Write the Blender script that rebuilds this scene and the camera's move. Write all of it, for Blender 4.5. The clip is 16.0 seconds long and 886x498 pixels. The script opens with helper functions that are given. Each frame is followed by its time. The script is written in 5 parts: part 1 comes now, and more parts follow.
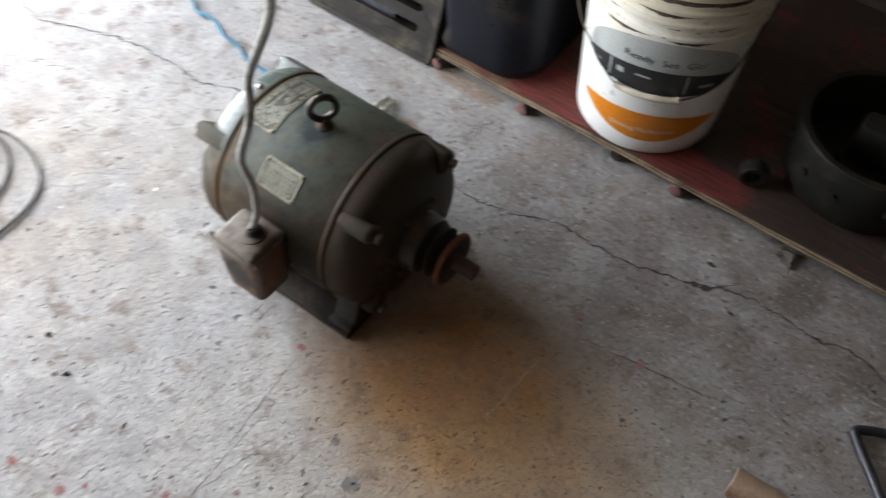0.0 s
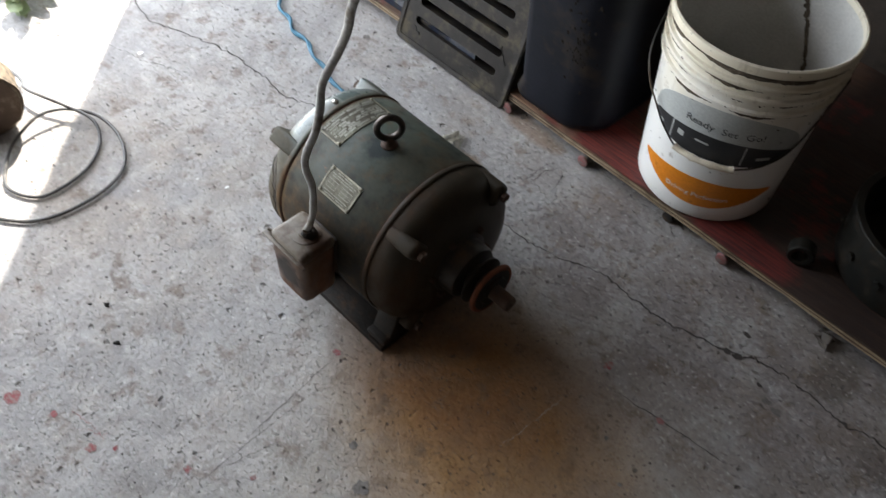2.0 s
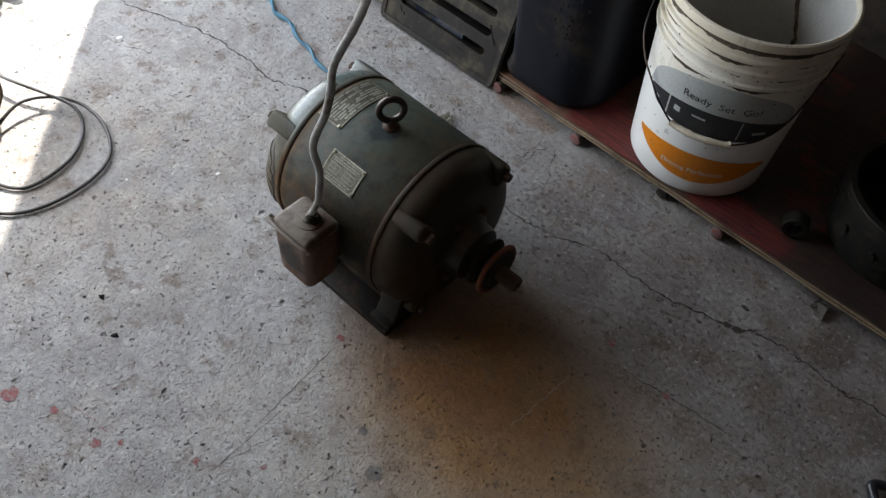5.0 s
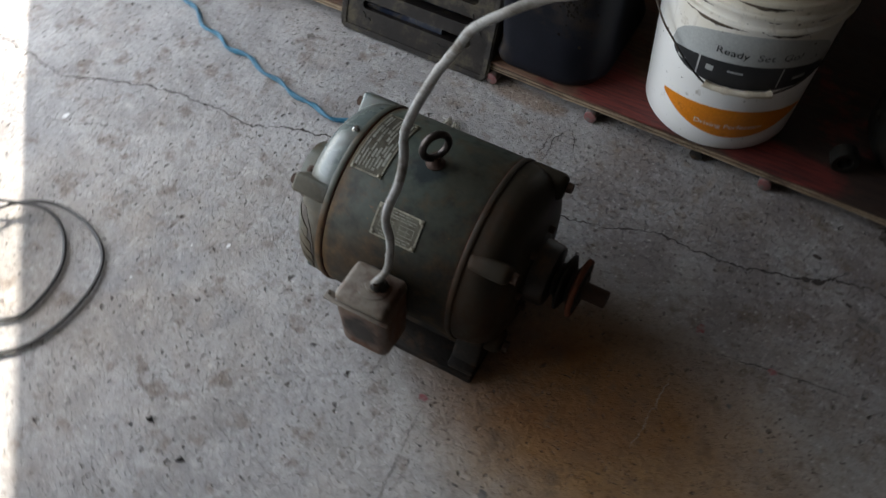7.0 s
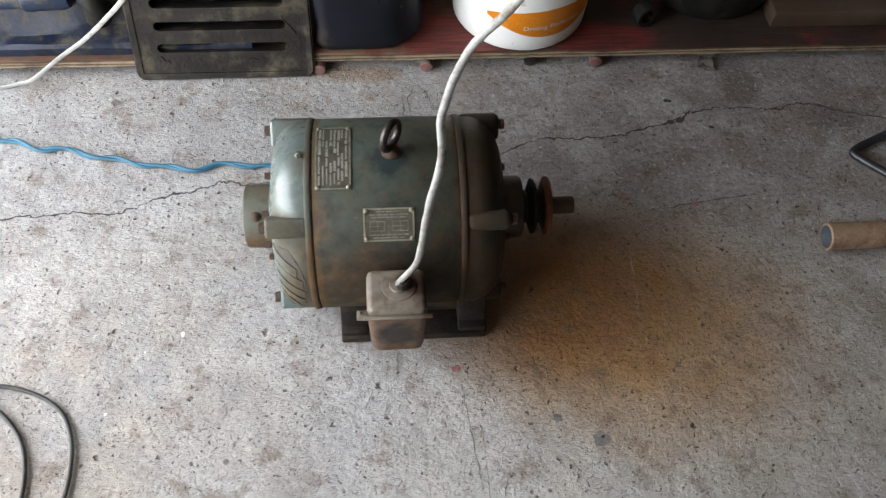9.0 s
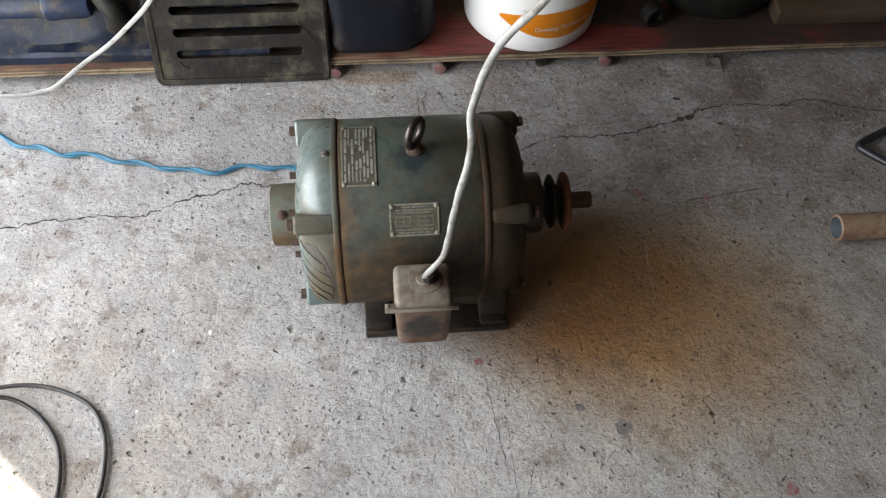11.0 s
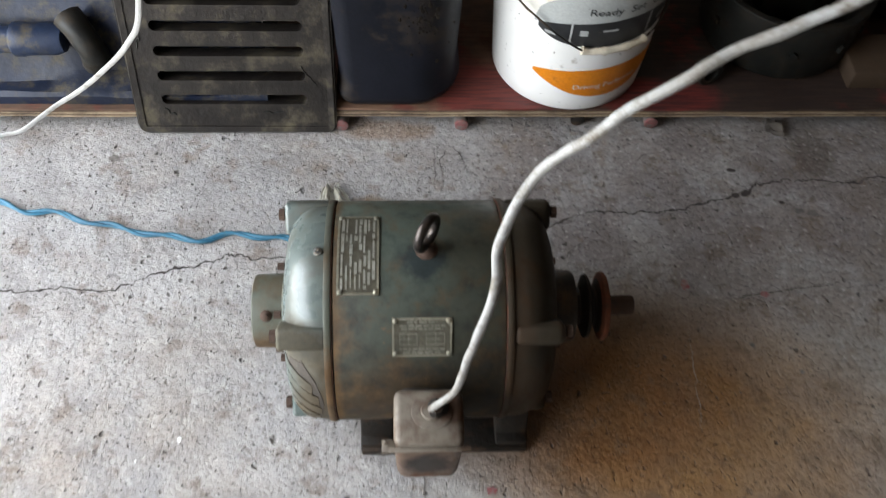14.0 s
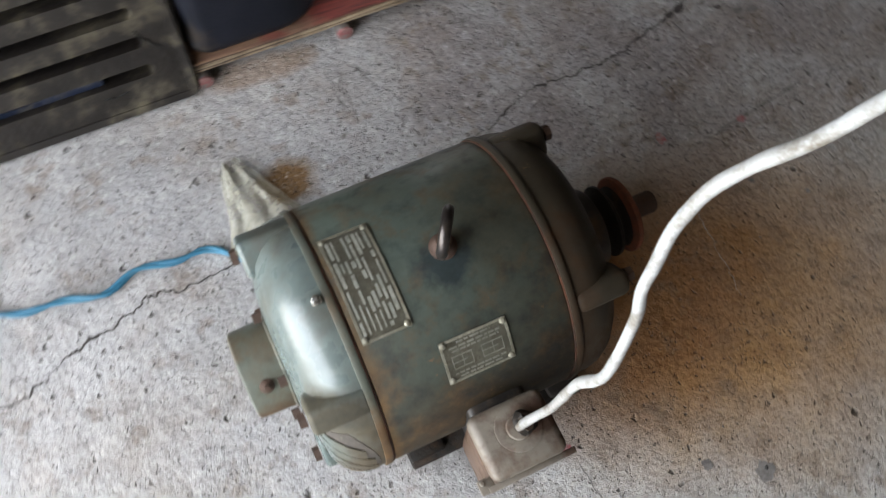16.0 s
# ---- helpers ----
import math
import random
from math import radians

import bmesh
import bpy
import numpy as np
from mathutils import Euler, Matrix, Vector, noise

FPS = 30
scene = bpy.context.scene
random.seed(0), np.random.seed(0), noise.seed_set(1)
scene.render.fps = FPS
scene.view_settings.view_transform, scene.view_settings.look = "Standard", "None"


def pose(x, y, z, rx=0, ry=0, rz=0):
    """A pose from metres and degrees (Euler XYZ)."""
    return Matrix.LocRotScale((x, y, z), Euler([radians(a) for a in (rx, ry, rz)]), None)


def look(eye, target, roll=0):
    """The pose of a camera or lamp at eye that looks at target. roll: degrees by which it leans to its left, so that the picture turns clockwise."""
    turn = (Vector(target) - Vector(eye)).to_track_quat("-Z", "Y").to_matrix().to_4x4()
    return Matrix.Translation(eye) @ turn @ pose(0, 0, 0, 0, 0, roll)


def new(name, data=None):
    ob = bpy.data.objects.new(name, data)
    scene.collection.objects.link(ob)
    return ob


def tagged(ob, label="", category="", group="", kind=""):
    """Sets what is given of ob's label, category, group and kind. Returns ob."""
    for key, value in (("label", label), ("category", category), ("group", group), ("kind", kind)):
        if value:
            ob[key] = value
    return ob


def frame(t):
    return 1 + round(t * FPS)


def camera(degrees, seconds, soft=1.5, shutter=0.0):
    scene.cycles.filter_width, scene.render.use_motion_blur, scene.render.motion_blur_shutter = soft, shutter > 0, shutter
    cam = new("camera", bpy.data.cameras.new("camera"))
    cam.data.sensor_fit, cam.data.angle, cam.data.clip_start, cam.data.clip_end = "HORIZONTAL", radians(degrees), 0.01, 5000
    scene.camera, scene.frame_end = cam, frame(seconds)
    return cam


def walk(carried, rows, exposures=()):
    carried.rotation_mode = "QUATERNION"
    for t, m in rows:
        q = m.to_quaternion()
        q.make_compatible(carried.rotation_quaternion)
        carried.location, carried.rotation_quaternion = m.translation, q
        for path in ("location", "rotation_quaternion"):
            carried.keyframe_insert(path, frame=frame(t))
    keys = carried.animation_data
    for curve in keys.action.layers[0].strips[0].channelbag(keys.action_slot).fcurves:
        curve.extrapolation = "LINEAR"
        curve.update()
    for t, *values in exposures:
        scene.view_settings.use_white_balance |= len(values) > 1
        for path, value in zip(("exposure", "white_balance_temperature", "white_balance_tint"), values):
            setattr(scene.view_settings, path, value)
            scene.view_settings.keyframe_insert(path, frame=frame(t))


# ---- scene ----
cam = camera(53.4, 16.0, soft=1.3, shutter=0.8)
PATH = [
    (0, (0.729, -0.688, 1.36), (0.063, 0.263, -0.269), 2.4),
    (0.5, (0.786, -0.731, 1.377), (-0.03, 0.146, -0.224), -1.1),
    (1, (0.756, -0.762, 1.382), (0.0, 0.166, -0.22), 4.0),
    (1.5, (0.756, -0.76, 1.373), (0.055, 0.202, -0.234), 5.8),
    (2, (0.808, -0.721, 1.381), (-0.038, 0.204, -0.178), 4.8),
    (2.5, (0.81, -0.702, 1.378), (-0.064, 0.19, -0.184), 3.0),
    (3, (0.794, -0.706, 1.378), (-0.045, 0.219, -0.184), 4.0),
    (3.5, (0.773, -0.726, 1.377), (-0.046, 0.21, -0.189), 4.6),
    (4, (0.764, -0.743, 1.376), (-0.044, 0.203, -0.19), 5.0),
    (6.5, (0.57, -0.792, 1.343), (-0.055, 0.205, -0.275), 5.6),
    (7, (0.434, -0.758, 1.331), (-0.116, 0.251, -0.305), 0.9),
    (7.5, (0.329, -0.74, 1.315), (0.002, 0.305, -0.359), 4.4),
    (8, (0.177, -0.782, 1.31), (0.059, 0.326, -0.352), 2.5),
    (8.5, (0.044, -0.844, 1.34), (0.155, 0.268, -0.319), 3.6),
    (11, (-0.047, -0.913, 1.365), (0.084, 0.218, -0.279), 2.6),
    (11.5, (-0.05, -0.916, 1.366), (0.046, 0.207, -0.286), 1.3),
    (12, (-0.053, -0.917, 1.366), (0.044, 0.209, -0.285), 1.3),
    (12.5, (-0.061, -0.907, 1.357), (0.062, 0.225, -0.287), 2.3),
    (13, (-0.068, -0.883, 1.333), (0.09, 0.231, -0.32), 4.4),
    (13.5, (-0.025, -0.769, 1.312), (0.08, 0.303, -0.373), 3.3),
    (14, (-0.027, -0.641, 1.269), (0.07, 0.476, -0.387), 3.7),
    (14.5, (-0.039, -0.576, 1.235), (0.004, 0.392, -0.514), 2.5),
    (15, (-0.09, -0.503, 1.212), (0.025, 0.391, -0.574), 4.2),
    (15.5, (-0.155, -0.4, 1.18), (0.124, 0.39, -0.636), 5.6),
    (16, (-0.184, -0.295, 1.157), (0.235, 0.346, -0.69), 8.6),
]
EXPOSURES = [
    (0, 2.61, 6645, 10), (0.5, 2.32, 6595, 10), (1, 2.02, 6565, 10), (1.5, 2.05, 6575, 10), (2, 2.08, 6505, 10), (2.5, 1.94, 6455, 10), (3, 1.76, 6455, 10),
    (3.5, 1.73, 6455, 10), (4, 1.71, 6455, 10), (6.5, 1.56, 6455, 10), (7, 1.34, 6425, 10), (7.5, 1.4, 6505, 10), (8, 1.84, 6580, 10), (8.5, 2.4, 6730, 10),
    (11, 2.3, 6780, 10), (12.5, 2.1, 6780, 10), (13.5, 2.15, 6720, 10), (14, 2.37, 6690, 10), (14.5, 2.38, 6670, 10), (15.5, 2.22, 6570, 10), (16, 2.47, 6605, 10),
]
walk(cam, [(t, look(eye, target, roll)) for t, eye, target, roll in PATH], EXPOSURES)

# ---- light ----
SUN_TO = Vector((0.684 * math.cos(radians(42)), -0.73 * math.cos(radians(42)), -math.sin(radians(42))))
world = bpy.data.worlds.new("sky")
scene.world = world
world.use_nodes = True
wn = world.node_tree.nodes
sky = wn.new("ShaderNodeTexSky")
sky.sky_type = "NISHITA"
sky.sun_disc = False
sky.sun_elevation = radians(42)
sky.sun_rotation = math.atan2(-SUN_TO.x, -SUN_TO.y)
wn["Background"].inputs["Strength"].default_value = 0.12
world.node_tree.links.new(sky.outputs["Color"], wn["Background"].inputs["Color"])

sun = new("sun", bpy.data.lights.new("sun", "SUN"))
sun.data.energy, sun.data.angle, sun.data.color = 5.0, radians(0.6), (1.0, 0.93, 0.82)
sun.matrix_basis = look((0, 0, 0), SUN_TO)

opening_light = new("opening_light", bpy.data.lights.new("opening_light", "AREA"))
opening_light.data.shape = "RECTANGLE"
opening_light.data.size, opening_light.data.size_y = 2.35, 1.7
opening_light.data.energy, opening_light.data.color = 20.0, (0.96, 0.978, 0.99)
opening_light.matrix_basis = look((-1.49, -0.54, 0.9), (0, -0.54, 0.9))


# ---- materials ----
class Nodes:
    """Short hand for a node material."""

    def __init__(self, name, rough=0.6, metal=0.0):
        self.mat = bpy.data.materials.new(name)
        self.mat.use_nodes = True
        self.tree = self.mat.node_tree
        self.bsdf = self.tree.nodes["Principled BSDF"]
        self.bsdf.inputs["Roughness"].default_value = rough
        self.bsdf.inputs["Metallic"].default_value = metal
        self.where = self.node("ShaderNodeTexCoord").outputs["Object"]

    def node(self, kind, **inputs):
        n = self.tree.nodes.new(kind)
        for key, value in inputs.items():
            self.put(n.inputs[key.replace("_", " ")], value)
        return n

    def put(self, socket, value):
        if isinstance(value, bpy.types.NodeSocket):
            self.tree.links.new(value, socket)
        elif isinstance(value, tuple) and len(value) == 3 and socket.type == "RGBA":
            socket.default_value = (*value, 1)
        else:
            socket.default_value = value

    def noise(self, scale, detail=4.0, rough=0.55, where=None, distort=0.0):
        return self.node("ShaderNodeTexNoise", Vector=where or self.where, Scale=scale, Detail=detail, Roughness=rough, Distortion=distort).outputs["Fac"]

    def cells(self, scale, where=None, feature="F1", out="Distance"):
        n = self.node("ShaderNodeTexVoronoi", Vector=where or self.where, Scale=scale)
        n.feature = feature
        return n.outputs[out]

    def ramp(self, fac, lo, hi, a=0.0, b=1.0):
        n = self.node("ShaderNodeMapRange", Value=fac)
        n.inputs["From Min"].default_value, n.inputs["From Max"].default_value = lo, hi
        n.inputs["To Min"].default_value, n.inputs["To Max"].default_value = a, b
        return n.outputs["Result"]

    def mix(self, fac, a, b):
        n = self.node("ShaderNodeMix")
        n.data_type = "RGBA"
        self.put(n.inputs["Factor"], fac)
        self.put(n.inputs["A"], a)
        self.put(n.inputs["B"], b)
        return n.outputs["Result"]

    def sum(self, op, a, b):
        n = self.node("ShaderNodeMath")
        n.operation = op
        self.put(n.inputs[0], a)
        self.put(n.inputs[1], b)
        return n.outputs["Value"]

    def blob(self, x, y, rx, ry, turn=0.0):
        """1 in the middle of an ellipse on the ground, 0 at its edge."""
        n = self.node("ShaderNodeMapping", Vector=self.where)
        n.vector_type = "TEXTURE"
        n.inputs["Location"].default_value = (x, y, 0)
        n.inputs["Rotation"].default_value = (0, 0, radians(turn))
        n.inputs["Scale"].default_value = (rx, ry, 1000)
        d = self.node("ShaderNodeVectorMath", Vector=n.outputs["Vector"])
        d.operation = "LENGTH"
        return self.ramp(d.outputs["Value"], 1.0, 0.0)

    def bump(self, height, strength=0.3, distance=0.002, normal=None):
        n = self.node("ShaderNodeBump", Height=height, Strength=strength, Distance=distance)
        if normal:
            self.put(n.inputs["Normal"], normal)
        self.put(self.bsdf.inputs["Normal"], n.outputs["Normal"])
        return n.outputs["Normal"]

    def colour(self, value):
        self.put(self.bsdf.inputs["Base Color"], value)
        return self

    def rough(self, value):
        self.put(self.bsdf.inputs["Roughness"], value)
        return self


def worn(name, a, b, scale=8.0, rough=0.6, metal=0.0, gloss=0.5, grime=None, grime_at=0.6, grime_scale=14.0, bump=0.25, fine=220.0, grime_rough=0.85):
    """Two tones, grain and patches of grime."""
    m = Nodes(name, rough, metal)
    m.bsdf.inputs["Specular IOR Level"].default_value = gloss
    base = m.mix(m.ramp(m.noise(scale), 0.35, 0.65), a, b)
    base = m.mix(m.ramp(m.noise(fine, 3), 0.3, 0.7, 0.0, 0.35), base, tuple(c * 0.55 for c in a))
    if grime:
        fac = m.ramp(m.noise(grime_scale, 9, 0.72), grime_at - 0.06, grime_at + 0.1)
        base = m.mix(fac, base, grime)
        m.rough(m.ramp(fac, 0, 1, rough, grime_rough))
        if metal:
            m.put(m.bsdf.inputs["Metallic"], m.ramp(fac, 0, 1, metal, 0.1))
    m.colour(base)
    m.bump(m.sum("ADD", m.noise(fine * 0.6, 5), m.noise(scale * 4, 4)), bump, 0.0012)
    return m.mat


def concrete():
    m = Nodes("worn_concrete", 0.85)
    warp = m.node("ShaderNodeTexNoise", Vector=m.where, Scale=70.0, Detail=3.0)
    wob = m.node("ShaderNodeVectorMath")
    wob.operation = "MULTIPLY_ADD"
    m.put(wob.inputs[0], warp.outputs["Color"])
    wob.inputs[1].default_value = (0.016, 0.016, 0.0)
    m.put(wob.inputs[2], m.where)
    wob = wob.outputs["Vector"]

    base = m.mix(m.ramp(m.noise(1.7, 6, 0.62, distort=0.4), 0.38, 0.62), (0.305, 0.30, 0.299), (0.42, 0.412, 0.402))
    base = m.mix(m.ramp(m.noise(6.5, 8, 0.68, distort=0.5), 0.46, 0.66, 0, 0.62), base, (0.225, 0.213, 0.207))
    base = m.mix(m.ramp(m.noise(14, 8, 0.72, distort=0.3), 0.50, 0.66, 0, 0.6), base, (0.52, 0.512, 0.495))
    # trowel and drag marks
    drag = m.node("ShaderNodeMapping", Vector=m.where)
    drag.inputs["Rotation"].default_value = (0, 0, radians(8))
    drag.inputs["Scale"].default_value = (3.0, 30.0, 1.0)
    base = m.mix(m.ramp(m.noise(2.2, 6, 0.7, drag.outputs["Vector"]), 0.54, 0.70, 0, 0.18), base, (0.52, 0.49, 0.455))
    # sandy dust towards the doorway
    dust = m.sum("MULTIPLY", m.ramp(m.blob(-0.5, -0.25, 0.5, 0.42), 0, 0.6), m.ramp(m.noise(6, 6, 0.65), 0.38, 0.62))
    base = m.mix(m.sum("MULTIPLY", dust, 0.34), base, (0.52, 0.45, 0.365))
    # soft grey smudges
    base = m.mix(m.ramp(m.noise(9.5, 3, 0.5, distort=0.5), 0.60, 0.72, 0, 0.42), base, (0.20, 0.195, 0.19))
    # dark blots
    base = m.mix(m.ramp(m.noise(15, 5, 0.65, distort=0.8), 0.64, 0.76, 0, 0.3), base, (0.15, 0.144, 0.142))

    # tan dust round the stain
    tan = m.sum("MULTIPLY", m.ramp(m.blob(0.52, -0.22, 0.62, 0.50), 0.0, 0.6), m.ramp(m.noise(5, 6, 0.65), 0.3, 0.62, 0.1, 0.5))
    base = m.mix(tan, base, (0.40, 0.35, 0.275))
    # rust and old oil beside the pulley
    ragged = m.ramp(m.noise(6, 8, 0.68), 0.25, 0.65, 0.72, 1.0)
    rust = m.sum("MULTIPLY", m.ramp(m.sum("ADD", m.blob(0.41, -0.13, 0.41, 0.28, -14), m.ramp(m.noise(9, 6, 0.7), 0.3, 0.7, -0.09, 0.09)), 0.0, 0.62), ragged)
    base = m.mix(m.sum("MULTIPLY", rust, 0.95), base, m.mix(m.ramp(m.noise(11, 7, 0.7), 0.35, 0.65), (0.385, 0.212, 0.068), (0.245, 0.125, 0.038)))
    drops = m.sum("MULTIPLY", m.ramp(m.noise(62, 3, 0.55), 0.62, 0.69), rust)
    base = m.mix(m.sum("MULTIPLY", drops, 0.75), base, (0.09, 0.042, 0.018))
    oil = m.ramp(m.sum("ADD", m.blob(0.29, -0.09, 0.29, 0.19, 8), m.ramp(m.noise(7, 5, 0.6), 0.3, 0.7, -0.06, 0.06)), 0.0, 0.6, 0.0, 0.8)
    base = m.mix(oil, base, m.mix(m.ramp(m.noise(13, 6, 0.7), 0.4, 0.62), (0.25, 0.107, 0.031), (0.165, 0.071, 0.022)))
    soot = m.sum("MULTIPLY", m.ramp(m.blob(0.60, 0.36, 0.75, 0.34), 0.0, 0.5), m.ramp(m.noise(7, 9, 0.74), 0.40, 0.58, 0.08, 0.8))
    base = m.mix(soot, base, (0.15, 0.125, 0.12))
    grime = m.sum("MULTIPLY", m.ramp(m.blob(1.05, 0.15, 0.80, 0.85), 0.0, 0.6), m.ramp(m.noise(10, 8, 0.72), 0.40, 0.60, 0.05, 0.68))
    base = m.mix(grime, base, (0.20, 0.165, 0.14))

    # a rust stain behind the motor and two damp patches by the board; the last one paints contact shade and grime round
    # the motor
    for x, y, rx, ry, shade, most in ((-0.086, 0.292, 0.060, 0.05, (0.135, 0.070, 0.017), 0.97), (-0.05, 0.488, 0.11, 0.035, (0.22, 0.125, 0.06), 0.6), (0.765, 0.43, 0.05, 0.10, (0.10, 0.078, 0.062), 0.75), (0.93, 0.33, 0.10, 0.05, (0.12, 0.10, 0.09), 0.6), (0.06, -0.03, 0.26, 0.24, (0.15, 0.125, 0.105), 0.5)):
        spot = m.sum("MULTIPLY", m.ramp(m.sum("ADD", m.blob(x, y, rx, ry), m.ramp(m.noise(16, 6, 0.7), 0.3, 0.7, -0.2, 0.2)), 0.05, 0.5), most)
        base = m.mix(spot, base, shade)
    # tan dirt swept along the board
    swept = m.sum("MULTIPLY", m.ramp(m.blob(0.0, 0.46, 0.9, 0.13), 0.0, 0.6), m.ramp(m.noise(8, 8, 0.72), 0.38, 0.60, 0.0, 0.16))
    base = m.mix(swept, base, (0.32, 0.25, 0.18))
    # spalled, dirt-filled skin along the board
    zone = m.ramp(m.sum("ADD", m.blob(0.58, 0.34, 0.85, 0.36), m.ramp(m.noise(5, 5, 0.6), 0.3, 0.7, -0.15, 0.15)), 0.05, 0.4)
    spall = m.sum("MULTIPLY", m.ramp(m.noise(85, 5, 0.68), 0.55, 0.66), zone)
    base = m.mix(m.sum("MULTIPLY", spall, 0.24), base, (0.09, 0.075, 0.074))
    fleck = m.sum("MULTIPLY", m.ramp(m.noise(70, 5, 0.7), 0.60, 0.70), zone)
    base = m.mix(m.sum("MULTIPLY", fleck, 0.25), base, (0.44, 0.405, 0.385))
    # sand grains, dark and pale
    grit = m.noise(95, 5, 0.7)
    fine = m.noise(430, 2, 0.5)
    soaked = m.ramp(rust, 0, 0.5)
    base = m.mix(m.ramp(grit, 0.54, 0.68, 0, 0.5), base, m.mix(soaked, (0.15, 0.14, 0.133), (0.15, 0.075, 0.026)))
    base = m.mix(m.ramp(fine, 0.52, 0.70, 0, 0.35), base, m.mix(soaked, (0.17, 0.16, 0.15), (0.17, 0.09, 0.032)))
    base = m.mix(m.sum("MULTIPLY", m.ramp(grit, 0.43, 0.31, 0, 0.55), m.ramp(rust, 0, 0.7, 1.0, 0.4)), base, m.mix(soaked, (0.62, 0.60, 0.57), (0.46, 0.31, 0.13)))

    def pits(scale, size, share):
        n = m.node("ShaderNodeTexVoronoi", Vector=wob, Scale=scale)
        pick = m.node("ShaderNodeSeparateColor", Color=n.outputs["Color"])
        keep = m.ramp(pick.outputs["Red"], 1 - share, 1 - share + 0.05)
        wide = m.sum("MULTIPLY", m.ramp(pick.outputs["Green"], 0, 1, 0.35, 1.0), size)
        hole = m.ramp(m.sum("SUBTRACT", n.outputs["Distance"], wide), 0.02, -0.05)
        return m.sum("MULTIPLY", hole, keep)

    def ticks(turn, scale, level):
        """Short gouges along one direction."""
        n = m.node("ShaderNodeMapping", Vector=m.where)
        n.inputs["Rotation"].default_value = (0, 0, radians(turn))
        n.inputs["Scale"].default_value = (1.0, 2.6, 1.0)
        return m.ramp(m.noise(scale, 3, 0.6, n.outputs["Vector"], 0.5), level, level + 0.035)

    hole = m.sum("MAXIMUM", pits(22, 0.12, 0.45), m.sum("MAXIMUM", pits(52, 0.18, 0.40), m.sum("MAXIMUM", m.sum("MULTIPLY", pits(125, 0.25, 0.45), 0.7), m.sum("MULTIPLY", pits(80, 0.2, 0.5), 0.9))))
    hole = m.sum("MAXIMUM", hole, m.sum("MAXIMUM", ticks(35, 38, 0.715), ticks(-50, 47, 0.715)))
    hole = m.sum("MAXIMUM", hole, m.sum("MULTIPLY", pits(10, 0.085, 0.30), m.ramp(m.noise(48, 4, 0.65), 0.40, 0.56)))
    hole = m.sum("MULTIPLY", hole, m.ramp(m.noise(4.5, 4, 0.6), 0.36, 0.56, 0.45, 1.0))
    cave = m.sum("MULTIPLY", pits(170, 0.3, 0.7), m.ramp(m.noise(9, 4, 0.6), 0.4, 0.6, 0.3, 1.0))
    base = m.mix(m.sum("MULTIPLY", cave, 0.3), base, (0.15, 0.14, 0.135))
    base = m.mix(m.sum("MULTIPLY", hole, 0.78), base, (0.075, 0.068, 0.062))
    m.colour(base)
    m.rough(m.ramp(oil, 0, 1, 0.9, 0.7))
    m.bsdf.inputs["Specular IOR Level"].default_value = 0.35
    m.bump(m.sum("SUBTRACT", m.sum("ADD", m.sum("MULTIPLY", grit, 0.5), m.sum("ADD", m.sum("MULTIPLY", fine, 0.12), m.sum("ADD", m.sum("MULTIPLY", m.noise(26, 5, 0.6), 0.9), m.sum("MULTIPLY", m.noise(70, 4, 0.68), 0.42)))), m.sum("ADD", m.sum("MULTIPLY", hole, 2.2), m.sum("ADD", m.sum("MULTIPLY", cave, 0.7), m.sum("MULTIPLY", spall, 0.35)))), 1.0, 0.0056)
    return m.mat


